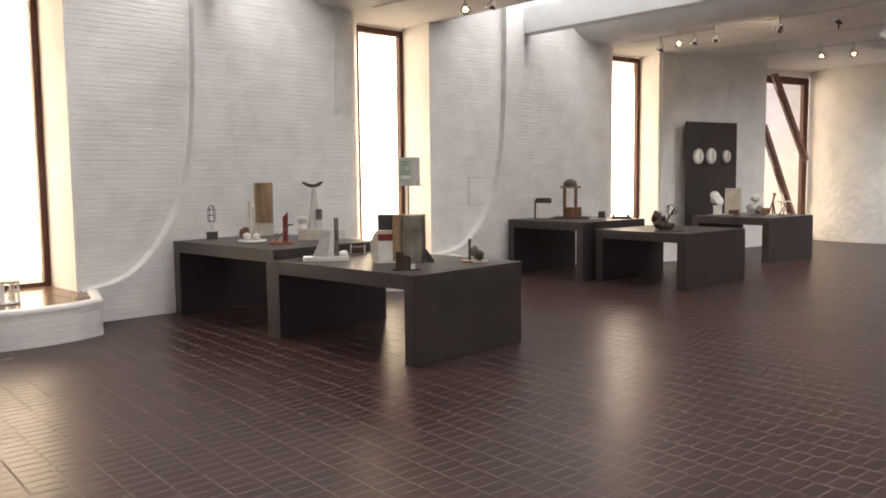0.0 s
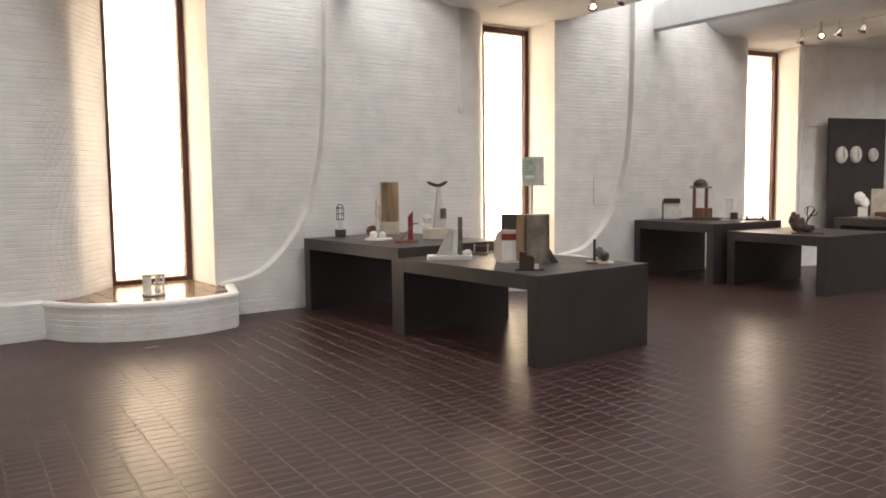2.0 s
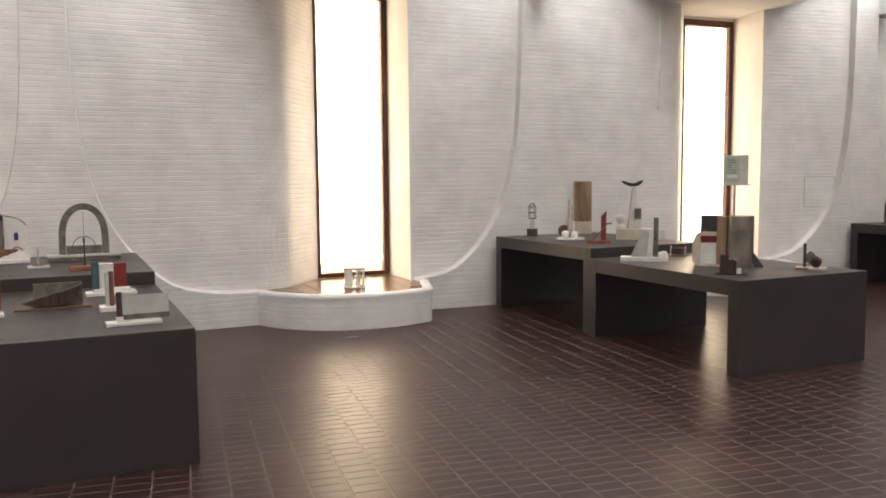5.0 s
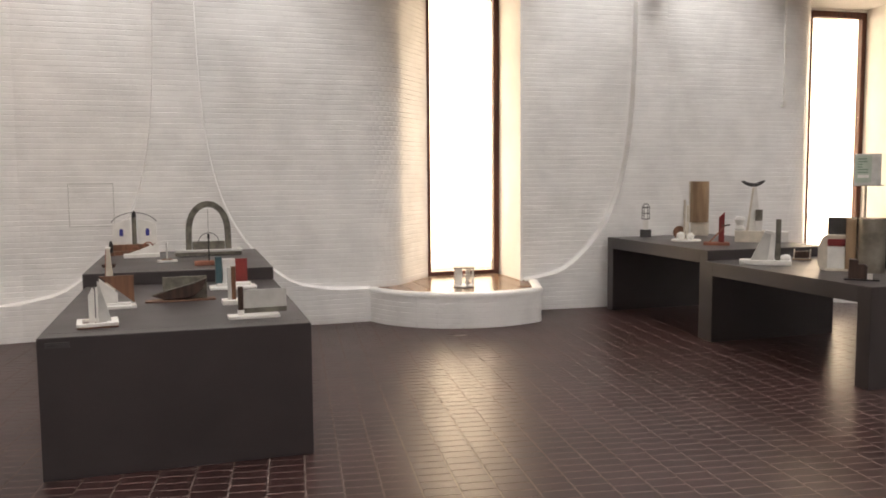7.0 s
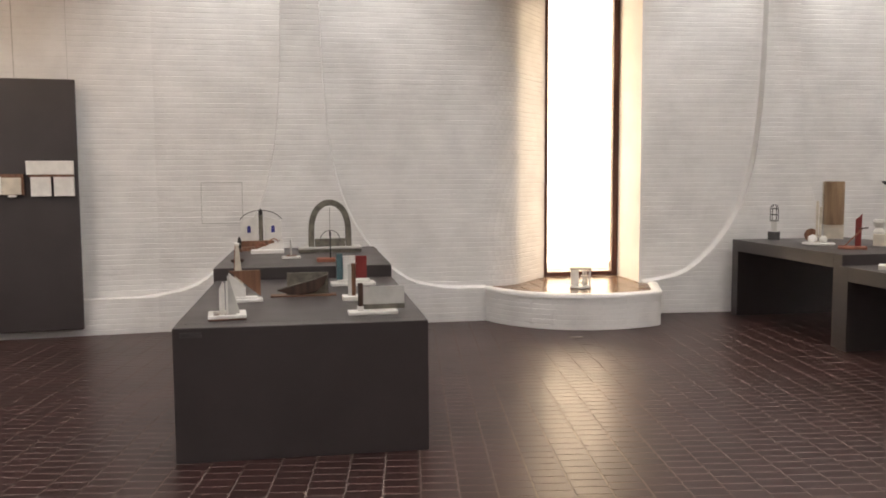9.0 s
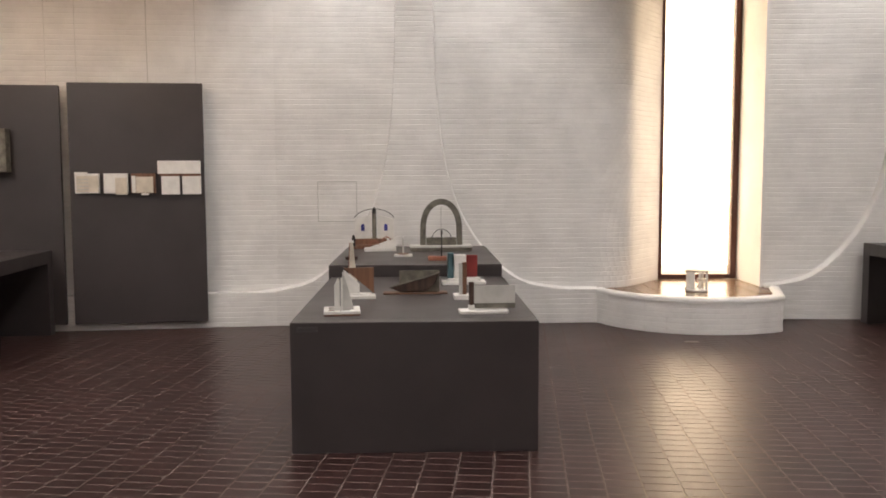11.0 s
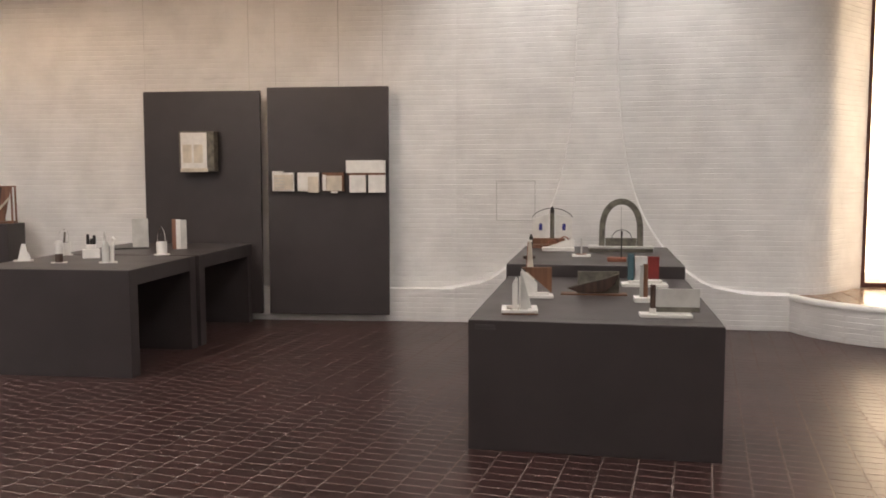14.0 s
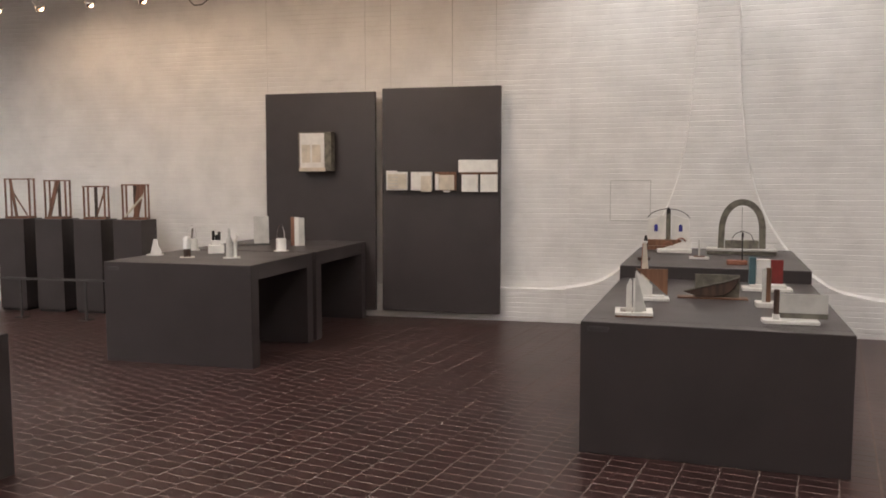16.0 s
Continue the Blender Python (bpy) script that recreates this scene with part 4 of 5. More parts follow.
def pavilion():
    e = thing("model", "brown wooden pavilion model with columns and a dark dome", "sculpture", 11.22, 7.70, TALL, None, "models")
    part("base", box(-0.30, -0.14, 0, 0.30, 0.14, 0.03, 0.002), M_DKBROWN, e)
    part("block", box(-0.08, -0.13, 0.03, 0.19, 0.0, 0.19, 0.003), M_BROWN, e, "brown wooden block")
    for x in (-0.08, 0.10):
        for y in (0.03, 0.11):
            part("column", lathe([(0.026, 0.03), (0.026, 0.5)], 12, Matrix.Translation((x, y, 0))), M_BROWN, e)
    part("roof", box(-0.15, -0.02, 0.5, 0.18, 0.17, 0.53, 0.003), M_OAK, e)
    part("dome", lathe([(0.115, 0.53), (0.11, 0.58), (0.08, 0.62), (0.03, 0.645), (0, 0.65)], 20, Matrix.Translation((0.01, 0.07, 0))), M_DKGREY, e, "dark dome")


def white_gate():
    e = thing("model", "white gate model with a small brown block", "sculpture", 11.45, 7.30, TALL, None, "models")
    for x in (-0.09, 0.02):
        part("upright", box(x, -0.01, 0.01, x + 0.02, 0.02, 0.31, 0.001), M_WHITE, e)
    part("beam", box(-0.10, -0.012, 0.31, 0.05, 0.022, 0.33, 0.001), M_WHITE, e)
    part("block", box(0.0, -0.06, 0.01, 0.11, -0.012, 0.12, 0.002), M_DKBROWN, e, "brown block")
    part("base", box(-0.13, -0.08, 0, 0.14, 0.05, 0.01, 0.001), M_WHITE, e)


def twin_hoops():
    e = thing("model", "two thin wire hoops on a brown rail", "sculpture", 11.68, 7.0, TALL, None, "models")
    part("rail", box(-0.16, -0.03, 0, 0.16, 0.03, 0.035, 0.002), M_DKBROWN, e)
    for x in (-0.03, 0.03):
        part("hoop", rod([(x - 0.025, 0, 0.03), (x - 0.025, 0, 0.2)] + arc(x, 0.2, 0.025, 180, 0, 8) + [(x + 0.025, 0, 0.03)], 0.0035, 6), M_ZINC, e)
    for x in (-0.13, 0.1):
        part("block", blob(0.03, 0.025, 0.025, (x, 0, 0.055)), M_BROWN, e)


def antlers():
    e = thing("model", "dark brown knotted form with branching twigs on a plate", "sculpture", 10.75, 5.75, LOW, None, "models")
    part("base", box(-0.14, -0.10, 0, 0.26, 0.10, 0.014, 0.002), M_DKBROWN, e)
    bm = join(blob(0.10, 0.09, 0.10, (-0.05, 0, 0.11), 0.5, 3, 7), blob(0.07, 0.06, 0.09, (-0.11, 0, 0.19), 0.5, 3, 2), blob(0.09, 0.06, 0.06, (0.05, 0, 0.07), 0.4, 3, 4))
    part("knot", bm, M_DKBROWN, e, smooth=True)
    part("twig", rod([(0.02, 0, 0.08), (0.05, 0, 0.18), (0.10, 0, 0.26), (0.14, 0, 0.32)], 0.013, 7), M_DKBROWN, e)
    part("twig", rod([(0.06, 0, 0.19), (0.045, 0, 0.28), (0.06, 0, 0.37)], 0.009, 7), M_DKBROWN, e)
    part("twig", rod([(0.09, 0, 0.24), (0.15, 0, 0.25), (0.18, 0, 0.30)], 0.008, 7), M_DKBROWN, e)
    part("wire", rod(arc(0.08, 0.30, 0.07, 200, 20, 10), 0.0035, 6), M_BLACK, e)


def shells():
    e = thing("model", "white shell forms stacked on a small white box", "sculpture", 15.12, 6.95, LOW + 0.02, None, "models")
    part("box", box(-0.09, -0.07, 0, 0.07, 0.07, 0.18, 0.003), M_WHITE, e)
    for x, z, r in ((-0.07, 0.34, 0.11), (0.0, 0.26, 0.10), (-0.1, 0.27, 0.06)):
        part("shell", lathe([(0.2 * r, 0), (0.9 * r, 0.1 * r), (r, 0.25 * r), (0.7 * r, 0.5 * r), (0, 0.6 * r)], 20, pose(x, -0.02, z, 70, 0, 30)), M_WHITE, e, smooth=True)
    part("plate", box(-0.16, -0.12, -0.0, 0.28, -0.075, 0.012, 0.001), M_CREAM, e)


def cream_tower():
    e = thing("model", "tall cream box with a brown block before it", "sculpture", 15.28, 6.74, LOW + 0.02, None, "models")
    part("tower", box(-0.14, -0.03, 0, 0.15, 0.10, 0.50, 0.004), M_CREAM, e)
    part("block", box(-0.07, -0.10, 0.0, 0.12, -0.04, 0.09, 0.003), M_BROWN, e, "brown block")


def white_lumps():
    e = thing("model", "cluster of round white and pale brown forms", "sculpture", 15.30, 6.30, LOW + 0.02, None, "models")
    for i, (x, z, r) in enumerate(((0.0, 0.32, 0.085), (-0.06, 0.14, 0.10), (0.05, 0.10, 0.09), (-0.1, 0.06, 0.06))):
        part("lump", blob(r, r * 0.8, r * 0.85, (x, 0.02 * i - 0.03, z), 0.25, 3, i * 3 + 1), (M_WHITE, M_GREYW, M_ZINC, M_WHITE)[i], e, smooth=True)
    part("stem", rod([(-0.02, 0, 0.2), (0.0, 0, 0.28)], 0.02), M_WHITE, e)
    part("block", box(0.10, -0.06, 0, 0.24, 0.06, 0.14, 0.003), M_OAK, e, "pale brown block")


def tripod():
    e = thing("model", "reddish tripod figure on a round white foot", "sculpture", 15.25, 5.98, LOW + 0.02, None, "models")
    part("foot", lathe([(0.10, 0), (0.10, 0.012), (0.06, 0.03), (0, 0.035)], 20), M_CREAM, e)
    for dx in (-0.05, 0.02, 0.06):
        part("leg", rod([(dx, 0, 0.03), (0.02, 0, 0.28), (0.05 - dx * 0.3, 0, 0.42)], 0.014, 7), M_COPPER, e)


def loop_table():
    e = thing("model", "small reddish table form with bent legs", "sculpture", 15.35, 5.78, LOW + 0.02, None, "models")
    part("top", lathe([(0.12, 0.25), (0.13, 0.262), (0.12, 0.275), (0, 0.275)], 20), M_CREAM, e)
    for a in (20, 140, 260):
        c, s = math.cos(radians(a)), math.sin(radians(a))
        part("leg", rod([(0.08 * c, 0.08 * s, 0.25), (0.05 * c, 0.05 * s, 0.12), (0.12 * c, 0.12 * s, 0.0)], 0.013, 7), M_COPPER, e)


for make in (easel_box, pavilion, white_gate, twin_hoops, antlers, shells, cream_tower, white_lumps, tripod, loop_table):
    make()


# ---- models on the square table beside the panels ----
def small_set():
    e = thing("model", "small white stepped pyramid on a white card", "sculpture", -5.06, 6.52, TALL, None, "models")
    plate(e, 0.16, 0.12, 0.008)
    part("pyramid", prism([(-0.045, 0.008), (0.06, 0.008), (0.045, 0.07), (0.03, 0.075), (0.02, 0.15), (-0.012, 0.15), (-0.025, 0.09)], -0.035, 0.035, 0.003), M_WHITE, e)
    e = thing("model", "white cylinder on a dark drum", "sculpture", -4.63, 6.42, TALL, None, "models")
    part("drum", lathe([(0.032, 0.006), (0.032, 0.08)], 16), M_DKBROWN, e, "dark drum")
    part("cylinder", lathe([(0.034, 0.08), (0.034, 0.17), (0.025, 0.19), (0, 0.195)], 16), M_WHITE, e)
    plate(e, 0.13, 0.10, 0.006)
    e = thing("model", "white cylinder with a clear dome", "sculpture", -5.05, 7.08, TALL, None, "models")
    part("cylinder", lathe([(0.055, 0.006), (0.055, 0.12), (0, 0.122)], 18), M_WHITE, e)
    part("dome", lathe([(0.042, 0.122), (0.042, 0.20), (0.03, 0.235), (0, 0.25)], 18), M_ACRYL, e, "clear dome")
    part("insert", rod([(0, 0, 0.12), (0.01, 0, 0.22)], 0.009), M_STONE, e)
    plate(e, 0.15, 0.12, 0.006)
    e = thing("model", "white cube with three black pegs", "sculpture", -4.63, 6.88, TALL, None, "models")
    part("cube", box(-0.075, -0.06, 0, 0.075, 0.06, 0.08, 0.003), M_WHITE, e)
    part("collar", box(-0.045, -0.035, 0.08, 0.045, 0.035, 0.125, 0.003), M_WHITE, e)
    for x, h in ((-0.025, 0.215), (0.005, 0.175), (0.03, 0.205)):
        part("peg", lathe([(0.014, 0.125), (0.014, h), (0, h + 0.005)], 12, Matrix.Translation((x, 0, 0))), M_BLACK, e)
    e = thing("model", "grey post with a white bent arm on a white card", "sculpture", -4.21, 6.50, TALL, None, "models")
    plate(e, 0.15, 0.12, 0.008)
    part("post", lathe([(0.03, 0.008), (0.028, 0.16), (0.012, 0.20), (0.008, 0.27), (0, 0.275)], 14, Matrix.Translation((-0.02, 0, 0))), M_GREYW, e)
    part("arm", rod([(0.03, 0.02, 0.008), (0.035, 0.02, 0.15), (0.05, 0.02, 0.2), (0.03, 0.02, 0.215)], 0.018), M_WHITE, e)
    e = thing("model", "upright pale acrylic slab on a thin tray", "sculpture", -4.80, 7.88, TALL, None, "models")
    part("slab", box(-0.02, 0.0, 0.012, 0.14, 0.02, 0.31, 0.002), M_GREYW, e)
    part("tray", box(-0.24, -0.10, 0, 0.15, 0.06, 0.012, 0.002), M_DKGREY, e)
    e = thing("model", "white cup with a clear cone on a white card", "sculpture", -4.14, 7.27, TALL, None, "models")
    part("cup", lathe([(0.05, 0.006), (0.05, 0.125), (0.046, 0.125), (0.046, 0.02), (0, 0.02)], 20), M_WHITE, e)
    part("cone", lathe([(0.04, 0.1), (0.035, 0.2), (0.012, 0.26), (0, 0.27)], 18), M_ACRYL, e, "clear cone")
    plate(e, 0.15, 0.12, 0.006)
    e = thing("model", "upright folded prism of white and pale wood", "sculpture", -4.29, 7.88, TALL, None, "models")
    part("leaf", box(-0.07, -0.01, 0, -0.03, 0.05, 0.31, 0.002), M_COPPER, e, "reddish leaf")
    part("leaf", box(-0.03, -0.02, 0, 0.015, 0.05, 0.305, 0.002), M_WHITE, e)
    part("leaf", box(0.015, 0.0, 0, 0.075, 0.05, 0.30, 0.002), M_GREYW, e)


small_set()


def seat_model():
    e = thing("model", "small white open-frame model on the tiled seat", "sculpture", 2.98, 8.80, 0.372, None, "models")
    part("base", lathe([(0.115, 0), (0.125, 0.008), (0.12, 0.022), (0, 0.022)], 24), M_WHITE, e)
    part("top", box(-0.12, -0.07, 0.205, 0.12, 0.07, 0.225, 0.003), M_CREAM, e)
    part("slab", box(-0.09, -0.06, 0.022, -0.02, -0.03, 0.205, 0.003), M_WHITE, e)
    for x, y in ((0.03, -0.055), (0.10, -0.055), (0.06, 0.05), (-0.1, 0.05)):
        part("post", box(x - 0.012, y - 0.012, 0.022, x + 0.012, y + 0.012, 0.205, 0.001), M_WHITE, e)
    part("lump", blob(0.035, 0.03, 0.03, (0.04, -0.02, 0.055)), M_CREAM, e)
    part("ledge", box(0.0, -0.07, 0.12, 0.11, 0.05, 0.135, 0.001), M_CREAM, e)


seat_model()


# ---- pedestals and frames by the left wall ----
def pedestals():
    first = None
    for i, x in enumerate((-5.03, -5.56, -6.09, -6.62)):
        m = LEFT @ Matrix.Translation((x, -0.42, 0))
        if first is None:
            first = empty("pedestal", m, "tall charcoal painted pedestal against the brick wall", "pedestal", "pedestals")
            part("column", box(-0.185, -0.16, 0.03, 0.185, 0.16, 1.115, 0.005, 2), M_TABLE, first)
            part("foot", box(-0.17, -0.145, 0.0, 0.17, 0.145, 0.03, 0.0), M_BLACK, first)
        else:
            copy_thing(first, m)
    for i, x in enumerate((-5.03, -5.56, -6.09, -6.62)):
        h = (0.40, 0.38, 0.45, 0.47)[i]
        w = (0.14, 0.13, 0.13, 0.15)[i]
        e = empty("frame_model", LEFT @ Matrix.Translation((x + 0.02, -0.42, 1.115)) @ Matrix.Rotation(radians(18), 4, "Z"), "open reddish timber frame with leaning bars on a pedestal", "sculpture", "frame models")
        part("base", box(-w, -0.09, 0, w, 0.09, 0.025, 0.002), M_COPPER, e)
        for sx in (-1, 1):
            for sy in (-1, 1):
                part("upright", box(sx * (w - 0.012) - 0.009, sy * 0.075 - 0.009, 0.025, sx * (w - 0.012) + 0.009, sy * 0.075 + 0.009, h, 0.001), M_COPPER, e)
        for sy in (-1, 1):
            part("rail", box(-w, sy * 0.075 - 0.008, h, w, sy * 0.075 + 0.008, h + 0.014, 0.001), M_COPPER, e)
        if i == 0:
            part("brace", prism([(-0.03, 0.025), (0.03, 0.025), (0.11, h), (0.02, h)], -0.02, 0.0, 0.001), M_COPPER, e)
            part("slat", box(-0.03, 0.01, 0.025, 0.03, 0.025, h, 0.001), M_DKBROWN, e)
            part("brace", rod([(-0.11, -0.05, 0.04), (0.10, -0.05, 0.28)], 0.012, 6), M_CREAM, e)
        elif i == 1:
            part("slat", box(-0.02, -0.01, 0.025, 0.01, 0.02, h, 0.001), M_DKBROWN, e)
            part("brace", rod([(0.0, 0, 0.03), (0.11, 0, h)], 0.01, 6), M_COPPER, e)
        elif i == 2:
            part("brace", prism([(-0.12, 0.025), (-0.08, 0.025), (0.03, h), (-0.02, h)], -0.02, 0.0, 0.001), M_COPPER, e)
            part("slat", box(0.0, 0.0, 0.025, 0.03, 0.02, h, 0.001), M_DKBROWN, e)
        else:
            part("brace", prism([(-0.06, 0.025), (-0.03, 0.025), (-0.09, h), (-0.12, h)], -0.02, 0.0, 0.001), M_COPPER, e)
            part("brace", rod([(-0.1, 0, 0.35), (0.08, 0, 0.03)], 0.009, 6), M_COPPER, e)


pedestals()


def barrier():
    e = empty("barrier_rail", LEFT @ Matrix.Translation((-5.6, -1.0, 0)), "low dark metal barrier rail before the pedestals", "barrier")
    part("rail", box(-1.6, -0.012, 0.44, 1.3, 0.012, 0.465, 0.003), M_DKGREY, e)
    for x in (-1.2, -0.55, 0.3, 1.1):
        part("post", box(x - 0.012, -0.012, 0.01, x + 0.012, 0.012, 0.44, 0.002), M_DKGREY, e)
        part("foot", box(x - 0.06, -0.06, 0, x + 0.06, 0.06, 0.01, 0.002), M_DKGREY, e)


barrier()


# ---- reliefs, wires and hatches on the walls ----
def on_wall(name, label, category, x, z, y=-0.135, m=LEFT, group=""):
    return empty(name, m @ Matrix.Translation((x, y, z)), label, category, group)


def reliefs():
    e = on_wall("wall_relief", "shallow white box relief with two pale panels", "relief", -2.84, 1.90, group="wall reliefs")
    part("case", box(-0.19, -0.10, -0.22, 0.21, 0.02, 0.22, 0.004), M_STONE, e, "grey case")
    part("face", box(-0.165, -0.108, -0.185, 0.13, -0.10, 0.205, 0.002), M_WHITE, e)
    for x in (-0.09, 0.035):
        part("panel", box(x - 0.05, -0.114, -0.125, x + 0.05, -0.108, 0.075, 0.001), M_CREAM, e)
    part("sill", box(-0.17, -0.118, -0.225, 0.14, -0.10, -0.185, 0.002), M_CREAM, e)
    for i, x in enumerate((-1.885, -1.60, -1.325)):
        e = on_wall("wall_relief", "small white layered card relief on a dark panel", "relief", x, 1.565, group="wall reliefs")
        part("back", box(-0.12, -0.025, -0.105, 0.12, 0.01, 0.10, 0.002), (M_WHITE, M_WHITE, M_BROWN)[i], e)
        if i == 0:
            part("card", box(-0.10, -0.034, -0.09, 0.115, -0.025, 0.075, 0.001), M_CREAM, e)
            for k in range(4):
                part("slat", box(-0.095, -0.04, -0.07 + k * 0.035, 0.02, -0.034, -0.06 + k * 0.035, 0.0), M_GREYW, e)
            part("tab", box(-0.12, -0.03, 0.10, 0.0, 0.01, 0.115, 0.001), M_WHITE, e)
        elif i == 1:
            part("card", box(-0.085, -0.036, -0.085, 0.0, -0.025, 0.065, 0.001), M_WHITE, e)
            part("card", box(0.0, -0.042, -0.12, 0.115, -0.025, 0.055, 0.001), M_CREAM, e)
        else:
            part("card", box(-0.07, -0.036, -0.10, 0.10, -0.025, 0.065, 0.001), M_CREAM, e)
            part("card", box(-0.115, -0.03, -0.10, -0.075, -0.025, 0.075, 0.001), M_WHITE, e)
            part("tab", box(-0.02, -0.036, -0.125, 0.05, -0.0, -0.105, 0.001), M_WHITE, e)
    e = on_wall("wall_relief", "white relief with a long panel above two square ones", "relief", -0.96, 1.62, group="wall reliefs")
    part("panel", box(-0.215, -0.04, 0.04, 0.215, 0.01, 0.175, 0.002), M_WHITE, e)
    part("panel", box(-0.18, -0.035, -0.175, -0.0, 0.01, 0.015, 0.002), M_WHITE, e)
    part("panel", box(0.03, -0.035, -0.175, 0.215, 0.01, 0.015, 0.002), M_WHITE, e)
    part("rail", box(-0.20, -0.03, 0.015, 0.215, 0.01, 0.04, 0.001), M_BROWN, e, "brown wooden rail")


reliefs()


def wall_discs():
    m = pose(14.73, 7.81, 0, 0, 0, -16)
    for x, z, r in ((0.66, 1.92, 0.155), (1.02, 1.93, 0.155), (1.47, 1.92, 0.125)):
        e = empty("wall_disc", m @ Matrix.Translation((x, -0.13, z)), "round white carved disc on a dark panel", "relief", "wall discs")
        part("disc", lathe([(0.9 * r, 0), (r, 0.02), (r, 0.05), (0.85 * r, 0.075), (0, 0.085)], 28, pose(0, 0, 0, 90, 0, 0) @ Matrix.Diagonal((0.86, 1, 1, 1))), M_WHITE, e)
        part("rib", rod([(0, -0.085, -0.8 * r), (0, -0.095, 0), (0, -0.085, 0.8 * r)], 0.012, 7), M_CREAM, e)


wall_discs()


def panel_wires():
    for x in (-3.48, -2.28, -1.98, -1.27, -0.78):
        w = obj("hanging_wire", rod([(0, 0, 2.58), (0, 0, CEIL)], 0.005 if x == -1.27 else 0.0025, 6), M_GREYW)
        w.matrix_world = LEFT @ Matrix.Translation((x, -0.04, 0))
        tagged(w, "thin wire that holds a display panel", "wire", "hanging wires")


panel_wires()


def hatches():
    for key, x0, x1, z0, z1, sw in (("a", -1.07, -0.64, 1.13, 1.57, (-0.64, 1.52)), ("c", -0.92, -0.40, 1.12, 1.57, (-0.28, 1.40))):
        m = frame_of(Bay[key])
        e = empty("wall_hatch", m @ Matrix.Translation((0, STEP_BACK, 0)), "flush white service hatch in the brick wall", "hatch")
        part("frame", join(box(x0, -0.008, z0, x0 + 0.008, 0, z1, 0), box(x1 - 0.008, -0.008, z0, x1, 0, z1, 0), box(x0, -0.008, z1 - 0.008, x1, 0, z1, 0), box(x0, -0.008, z0, x1, 0, z0 + 0.008, 0)), M_GREYW, e)
        if key == "a":
            continue
        e = empty("wall_switch", m @ Matrix.Translation((sw[0], STEP_BACK - 0.04 if key == "a" else 0.10, sw[1])), "small white switch box on the brick wall", "switch")
        part("case", box(-0.05, -0.04, -0.045, 0.05, 0.03 if key == "a" else 0.1, 0.045, 0.006, 2), M_WHITE, e)
        part("rocker", box(-0.025, -0.047, -0.025, 0.025, -0.04, 0.025, 0.003), M_GREYW, e)


hatches()


def conduit():
    m = frame_of(Bay["b"])
    e = empty("conduit", m @ Matrix.Translation((1.93, STEP_BACK - 0.02, 0)), "thin white cable conduit ending in a small box", "conduit")
    part("pipe", rod([(0, 0, 2.55), (0, 0, CEIL + 0.2)], 0.012, 8), M_WHITE, e)
    part("box", box(-0.028, -0.03, 2.48, 0.028, 0.02, 2.56, 0.006, 2), M_WHITE, e)


conduit()


def sign_stand():
    e = thing("sign_stand", "pale green printed sign box on a thin floor stand", "sign stand", 8.42, 8.60, 0.0)
    part("pole", rod([(-0.0, 0, 0.02), (-0.0, 0, 1.5)], 0.014), M_ZINC, e)
    part("foot", lathe([(0.17, 0), (0.17, 0.012), (0.03, 0.025), (0, 0.025)], 24), M_ZINC, e)
    part("case", box(-0.14, -0.06, 1.47, 0.17, 0.10, 1.87, 0.006), M_GREYW, e)
    face = part("face", box(-0.13, -0.066, 1.50, 0.06, -0.06, 1.85, 0.001), M_SIGN, e, "pale green printed face")
    rnd = random.Random(2)
    part("print_patch", box(-0.10, -0.068, 1.56, 0.03, -0.066, 1.60, 0.0), M_WHITE, face)
    for k in range(6):
        part("print_bar", box(-0.10, -0.069, 1.625 + k * 0.034, -0.05 + rnd.uniform(0, 0.07), -0.066, 1.639 + k * 0.034, 0.0), M_INK, face)
    part("lip", box(-0.15, -0.07, 1.455, 0.21, 0.10, 1.47, 0.002), M_GREYW, e)


sign_stand()


# ---- bars before the far window ----
M_BAR = material("red_brown_lacquered_metal", (0.26, 0.135, 0.12), 0.3, 0.4, 0.1, 8.0)


def leaning_bars():
    m = pose(14.73, 7.81, 0, 0, 0, -16)
    for a, b in (((3.62, 0.4, 3.74), (4.82, 0.42, 1.86)), ((3.30, 0.4, 2.62), (4.50, 0.42, 0.40))):
        a, b = m @ Vector(a), m @ Vector(b)
        b = b + (b - a) * (0.0 if b.z > 1 else 0.18)
        q = (b - a).to_track_quat("Z", "Y").to_matrix().to_4x4()
        L = (b - a).length
        e = obj("leaning_beam", box(-0.075, -0.05, 0, 0.075, 0.05, L, 0.008), M_BAR)
        e.matrix_world = Matrix.Translation(a) @ q
        tagged(e, "slanting red-brown timber sash bar with bright edges", "window bar", "leaning bars")
        # chrome strip stands in for the pale highlight along the bar's lit edge
        part("edge_strip", box(-0.012, -0.075, 0.0, 0.03, -0.06, L, 0.002), M_CHROME, e, "bright strip in place of the edge's lit highlight")


leaning_bars()


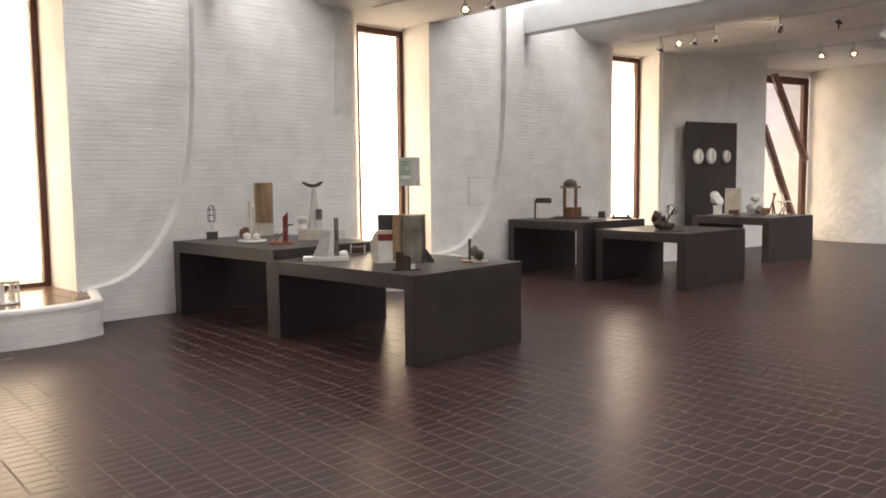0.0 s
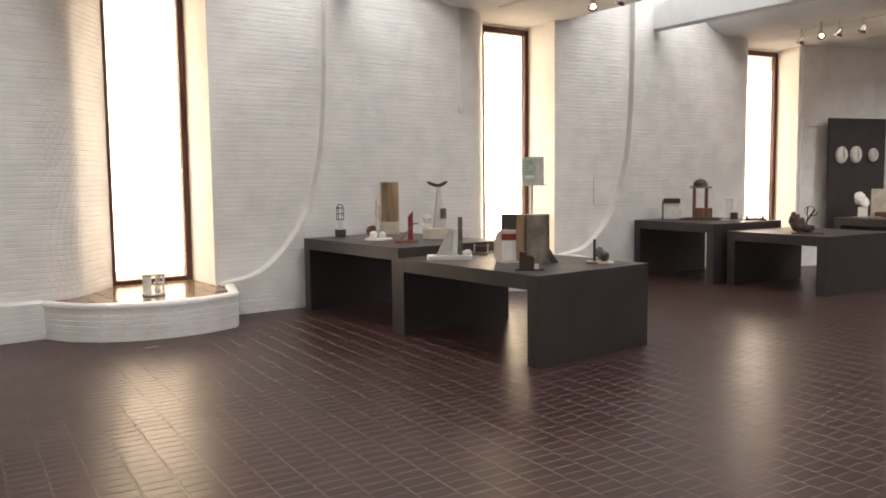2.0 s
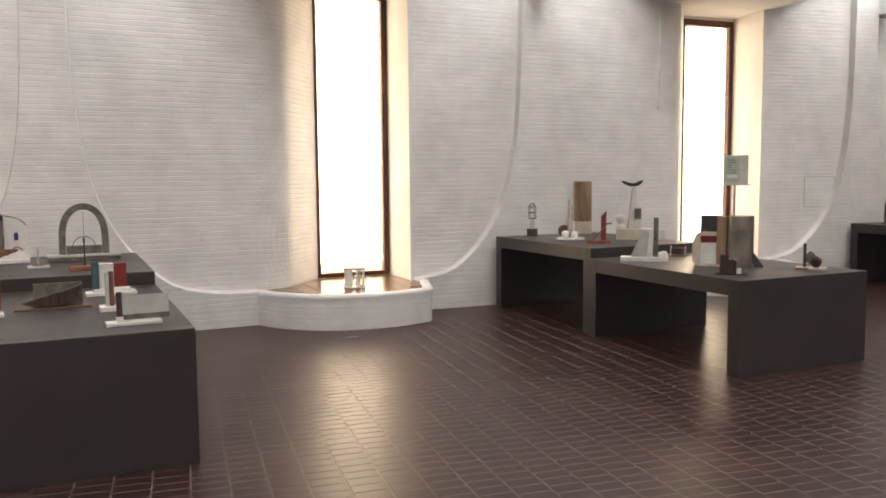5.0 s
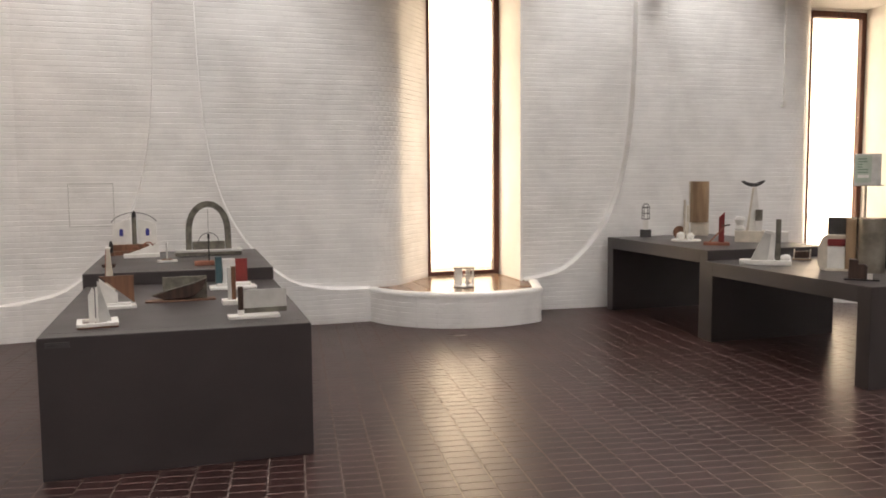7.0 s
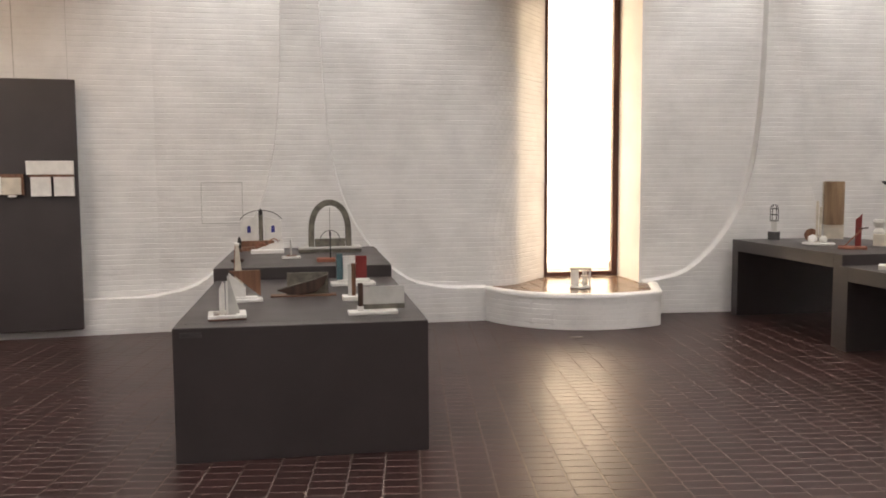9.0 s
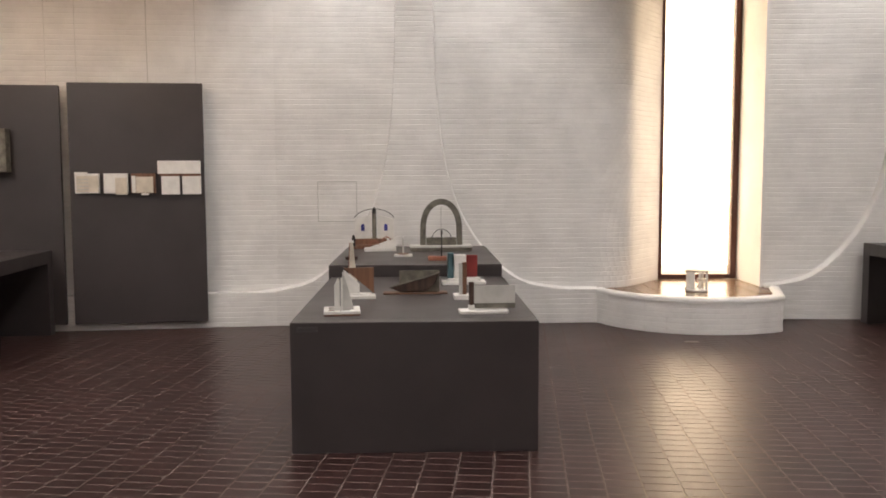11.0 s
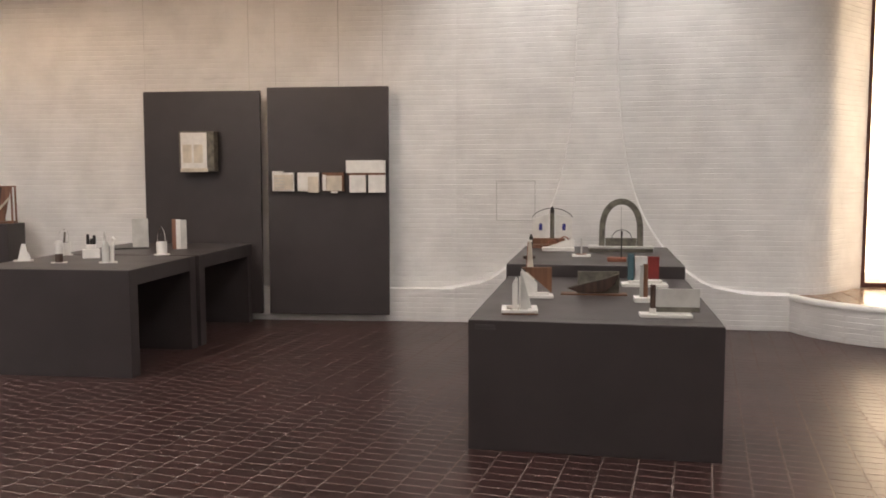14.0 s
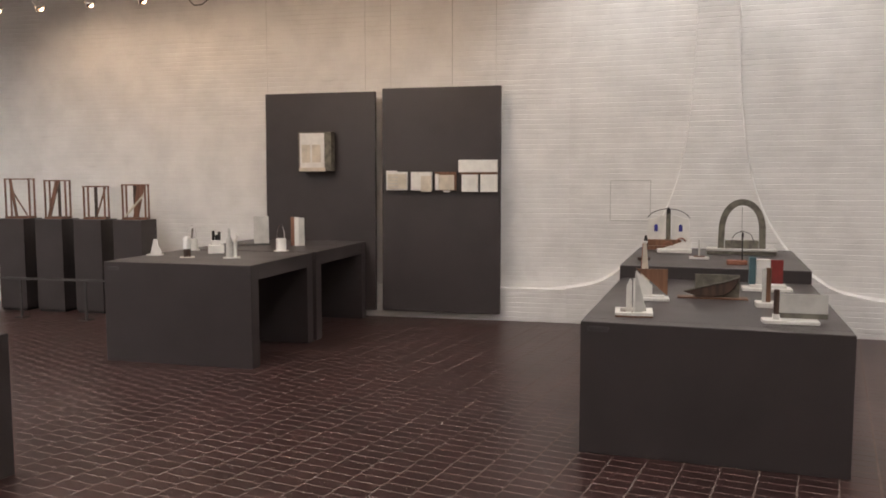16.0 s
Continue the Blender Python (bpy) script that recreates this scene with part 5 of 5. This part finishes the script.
# ---- spotlights ----
def spotlight(x, y, z, aim, lit=True, power=0.0, cone=150):
    m = look((x, y, z), aim)
    e = empty("spotlight", Matrix.Translation((x, y, z)), "small chrome track spotlight under the ceiling", "spotlight", "spotlights")
    rot = m.to_3x3().to_4x4()
    part("shade", lathe([(0.02, 0.08), (0.035, 0.06), (0.045, 0.0), (0.07, -0.05), (0.065, -0.05), (0.04, 0.0), (0.02, 0.05)], 20, rot), M_CHROME, e, "chrome bell shade", True)
    part("bulb", lathe([(0.0, -0.068), (0.016, -0.064), (0.026, -0.05), (0.029, -0.03), (0.02, 0.0), (0, 0.01)], 16, rot), M_BULB if lit else M_DKGREY, e, "lit bulb" if lit else "unlit bulb", True)
    part("stem", rod([(0, 0, 0.05), (0, 0, 0.14), (0, 0, max(0.16, CEIL - z))], 0.012), M_GREYW, e)
    if power:
        data = bpy.data.lights.new("spot", "SPOT")
        data.energy, data.color, data.spot_size, data.spot_blend, data.shadow_soft_size = power, (1.0, 0.82, 0.62), radians(cone), 1.0, 0.05
        ob = new("spot", data)
        ob.matrix_world = look(Vector((x, y, z)) + (Vector(aim) - Vector((x, y, z))).normalized() * 0.1, aim)


for x, y in ((-7.95, 7.55), (-7.38, 7.6), (-6.70, 7.62), (-6.02, 7.65)):
    spotlight(x, y, 3.55, (x + 0.35, y + 0.30, 2.95), True, 9.0, 178)
# two more out of view, added to light the boards
for x, y in ((-4.7, 6.3), (-3.2, 6.4)):
    spotlight(x, y, 3.72, (x + 0.5, y + 2.2, 1.6), True, 40.0)
for x, y, lit in ((8.08, 7.16, True), (8.16, 6.78, False), (13.0, 7.06, False), (12.70, 6.58, True), (12.75, 6.32, False), (12.74, 5.96, False), (15.98, 5.43, True)):
    spotlight(x, y, 3.74, (x - 1.0 if lit else x + 0.3, y - 1.2 if lit else y + 0.8, 1.5 if lit else 2.2), lit, 0.0)
spotlight(12.55, 4.87, 3.74, (15.4, 7.6, 1.7), True, 30.0)
spotlight(16.13, 4.92, 3.74, (15.2, 3.6, 1.5), True, 0.0)


def tracks():
    for a, b in (((13.15, 7.72), (12.5, 2.5)), ((14.85, 6.89), (14.4, 2.5)), ((16.4, 6.9), (15.9, 2.5)), ((7.8, 8.6), (7.9, 3.0)), ((-9.5, 7.5), (-1.5, 8.0))):
        r = obj("ceiling_track", rod([(a[0], a[1], CEIL - 0.012), (b[0], b[1], CEIL - 0.006)], 0.008, 6), M_WHITE)
        tagged(r, "thin pale lighting track on the ceiling", "lighting track", "lighting tracks")


tracks()
table("display_table", -5.1, 2.1, -3.605, 3.44, LOW, 0, label="low charcoal display table close to the camera")


def floor_clip():
    e = thing("floor_marker", "small pale metal strip lying on the tiles", "floor marker", 2.62, 7.86, 0.0, 0)
    part("strip", box(-0.07, -0.02, 0, 0.07, 0.02, 0.006, 0.002), M_ZINC, e)


floor_clip()


def table_labels():
    for x, y, z, turn in ((-0.66, 4.757, 0.735, 0), (-5.0, 5.882, 0.82, 3.6)):
        e = thing("table_label", "small grey printed label on the table's edge", "label", x, y, z, turn, "table labels")
        part("card", box(-0.06, -0.004, -0.015, 0.06, 0.0, 0.015, 0.0), M_LABEL, e)
        part("print_bar", box(-0.05, -0.006, -0.004, 0.035, -0.004, 0.003, 0.0), M_DKGREY, e)


M_LABEL = material("grey_label_card", (0.065, 0.06, 0.06), 0.4, 0, 0.05)
table_labels()


def loose_cable():
    c = obj("loose_cable", rod([(-5.95, 8.40, 3.90), (-5.93, 8.36, 3.68), (-5.85, 8.36, 3.60), (-5.75, 8.36, 3.60), (-5.66, 8.36, 3.65), (-5.60, 8.38, 3.74), (-5.58, 8.40, 3.90)], 0.007, 6), M_DKGREY)
    tagged(c, "loose dark cable looping below the ceiling", "cable")
    h = obj("ceiling_hook", join(rod([(13.6, 4.38, 3.93), (13.6, 4.38, 3.78)], 0.012, 8), box(13.53, 4.35, 3.86, 13.67, 4.41, 3.9, 0.006)), M_DKGREY)
    tagged(h, "small dark hook fixed to the ceiling", "hook")


loose_cable()

# ---- floor ----
TILE_W, TILE_D, JOINT, EDGE = 0.1955, 0.0995, 0.0040, 0.0012
FLOOR_TURN = radians(-7.0)


def floor():
    """Clay tiles in long straight columns, each column half a tile out of step with the next, laid askew to the walls."""
    bed = obj("floor", box(-13, -7, -0.3, 24, 10.6, -0.0009, 0), M_GROUT)
    tagged(bed, "brown clay tiled floor with pale joints", "floor", kind="structure")
    rnd = random.Random(5)
    ca, sa = math.cos(FLOOR_TURN), math.sin(FLOOR_TURN)
    ox, oy = 0.621, 4.738
    proto = bpy.data.meshes.new("tile")
    a, b = TILE_W, TILE_D
    g, c = JOINT, EDGE
    low = [(g, g), (a - g, g), (a - g, b - g), (g, b - g)]
    top = [(g + c, g + c), (a - g - c, g + c), (a - g - c, b - g - c), (g + c, b - g - c)]
    quads = ((4, 5, 6, 7), (0, 1, 5, 4), (1, 2, 6, 5), (2, 3, 7, 6), (3, 0, 4, 7))
    proto.from_pydata([(x, y, -0.004) for x, y in low] + [(x, y, 0) for x, y in top], [], quads)
    proto.materials.append(M_TILE)
    verts, faces = [], []
    near = 0
    for i in range(-80, 125):
        shift = (TILE_D / 2 if i % 2 else 0.0) + rnd.uniform(-0.006, 0.006)
        for j in range(-130, 90):
            u, v = i * TILE_W, j * TILE_D + shift
            x, y = ox + u * ca - v * sa, oy + u * sa + v * ca
            if not (-12.9 < x < 23.6 and -6.9 < y < 9.9):
                continue
            z = rnd.uniform(-0.0002, 0.0002)
            if 3.95 < y < 4.75 and -1.9 < x < 2.2 and near < 300:
                tile = new("tile", proto)
                tile.matrix_world = Matrix.Translation((x, y, z)) @ Matrix.Rotation(FLOOR_TURN, 4, "Z")
                tile.parent = bed
                near += 1
                continue
            n = len(verts)
            t1, t2 = rnd.uniform(-0.00014, 0.00014), rnd.uniform(-0.00012, 0.00012)
            lift = (t1 + t2, t2 - t1, -t1 - t2, t1 - t2)
            verts += [(x + p * ca - q * sa, y + p * sa + q * ca, -0.004) for p, q in low]
            verts += [(x + p * ca - q * sa, y + p * sa + q * ca, z + h) for (p, q), h in zip(top, lift)]
            faces += [tuple(n + k for k in f) for f in quads]
    tagged(mesh_of("floor_tiles", verts, faces, M_TILE, Matrix.Identity(4), bed), kind="stuff")


floor()
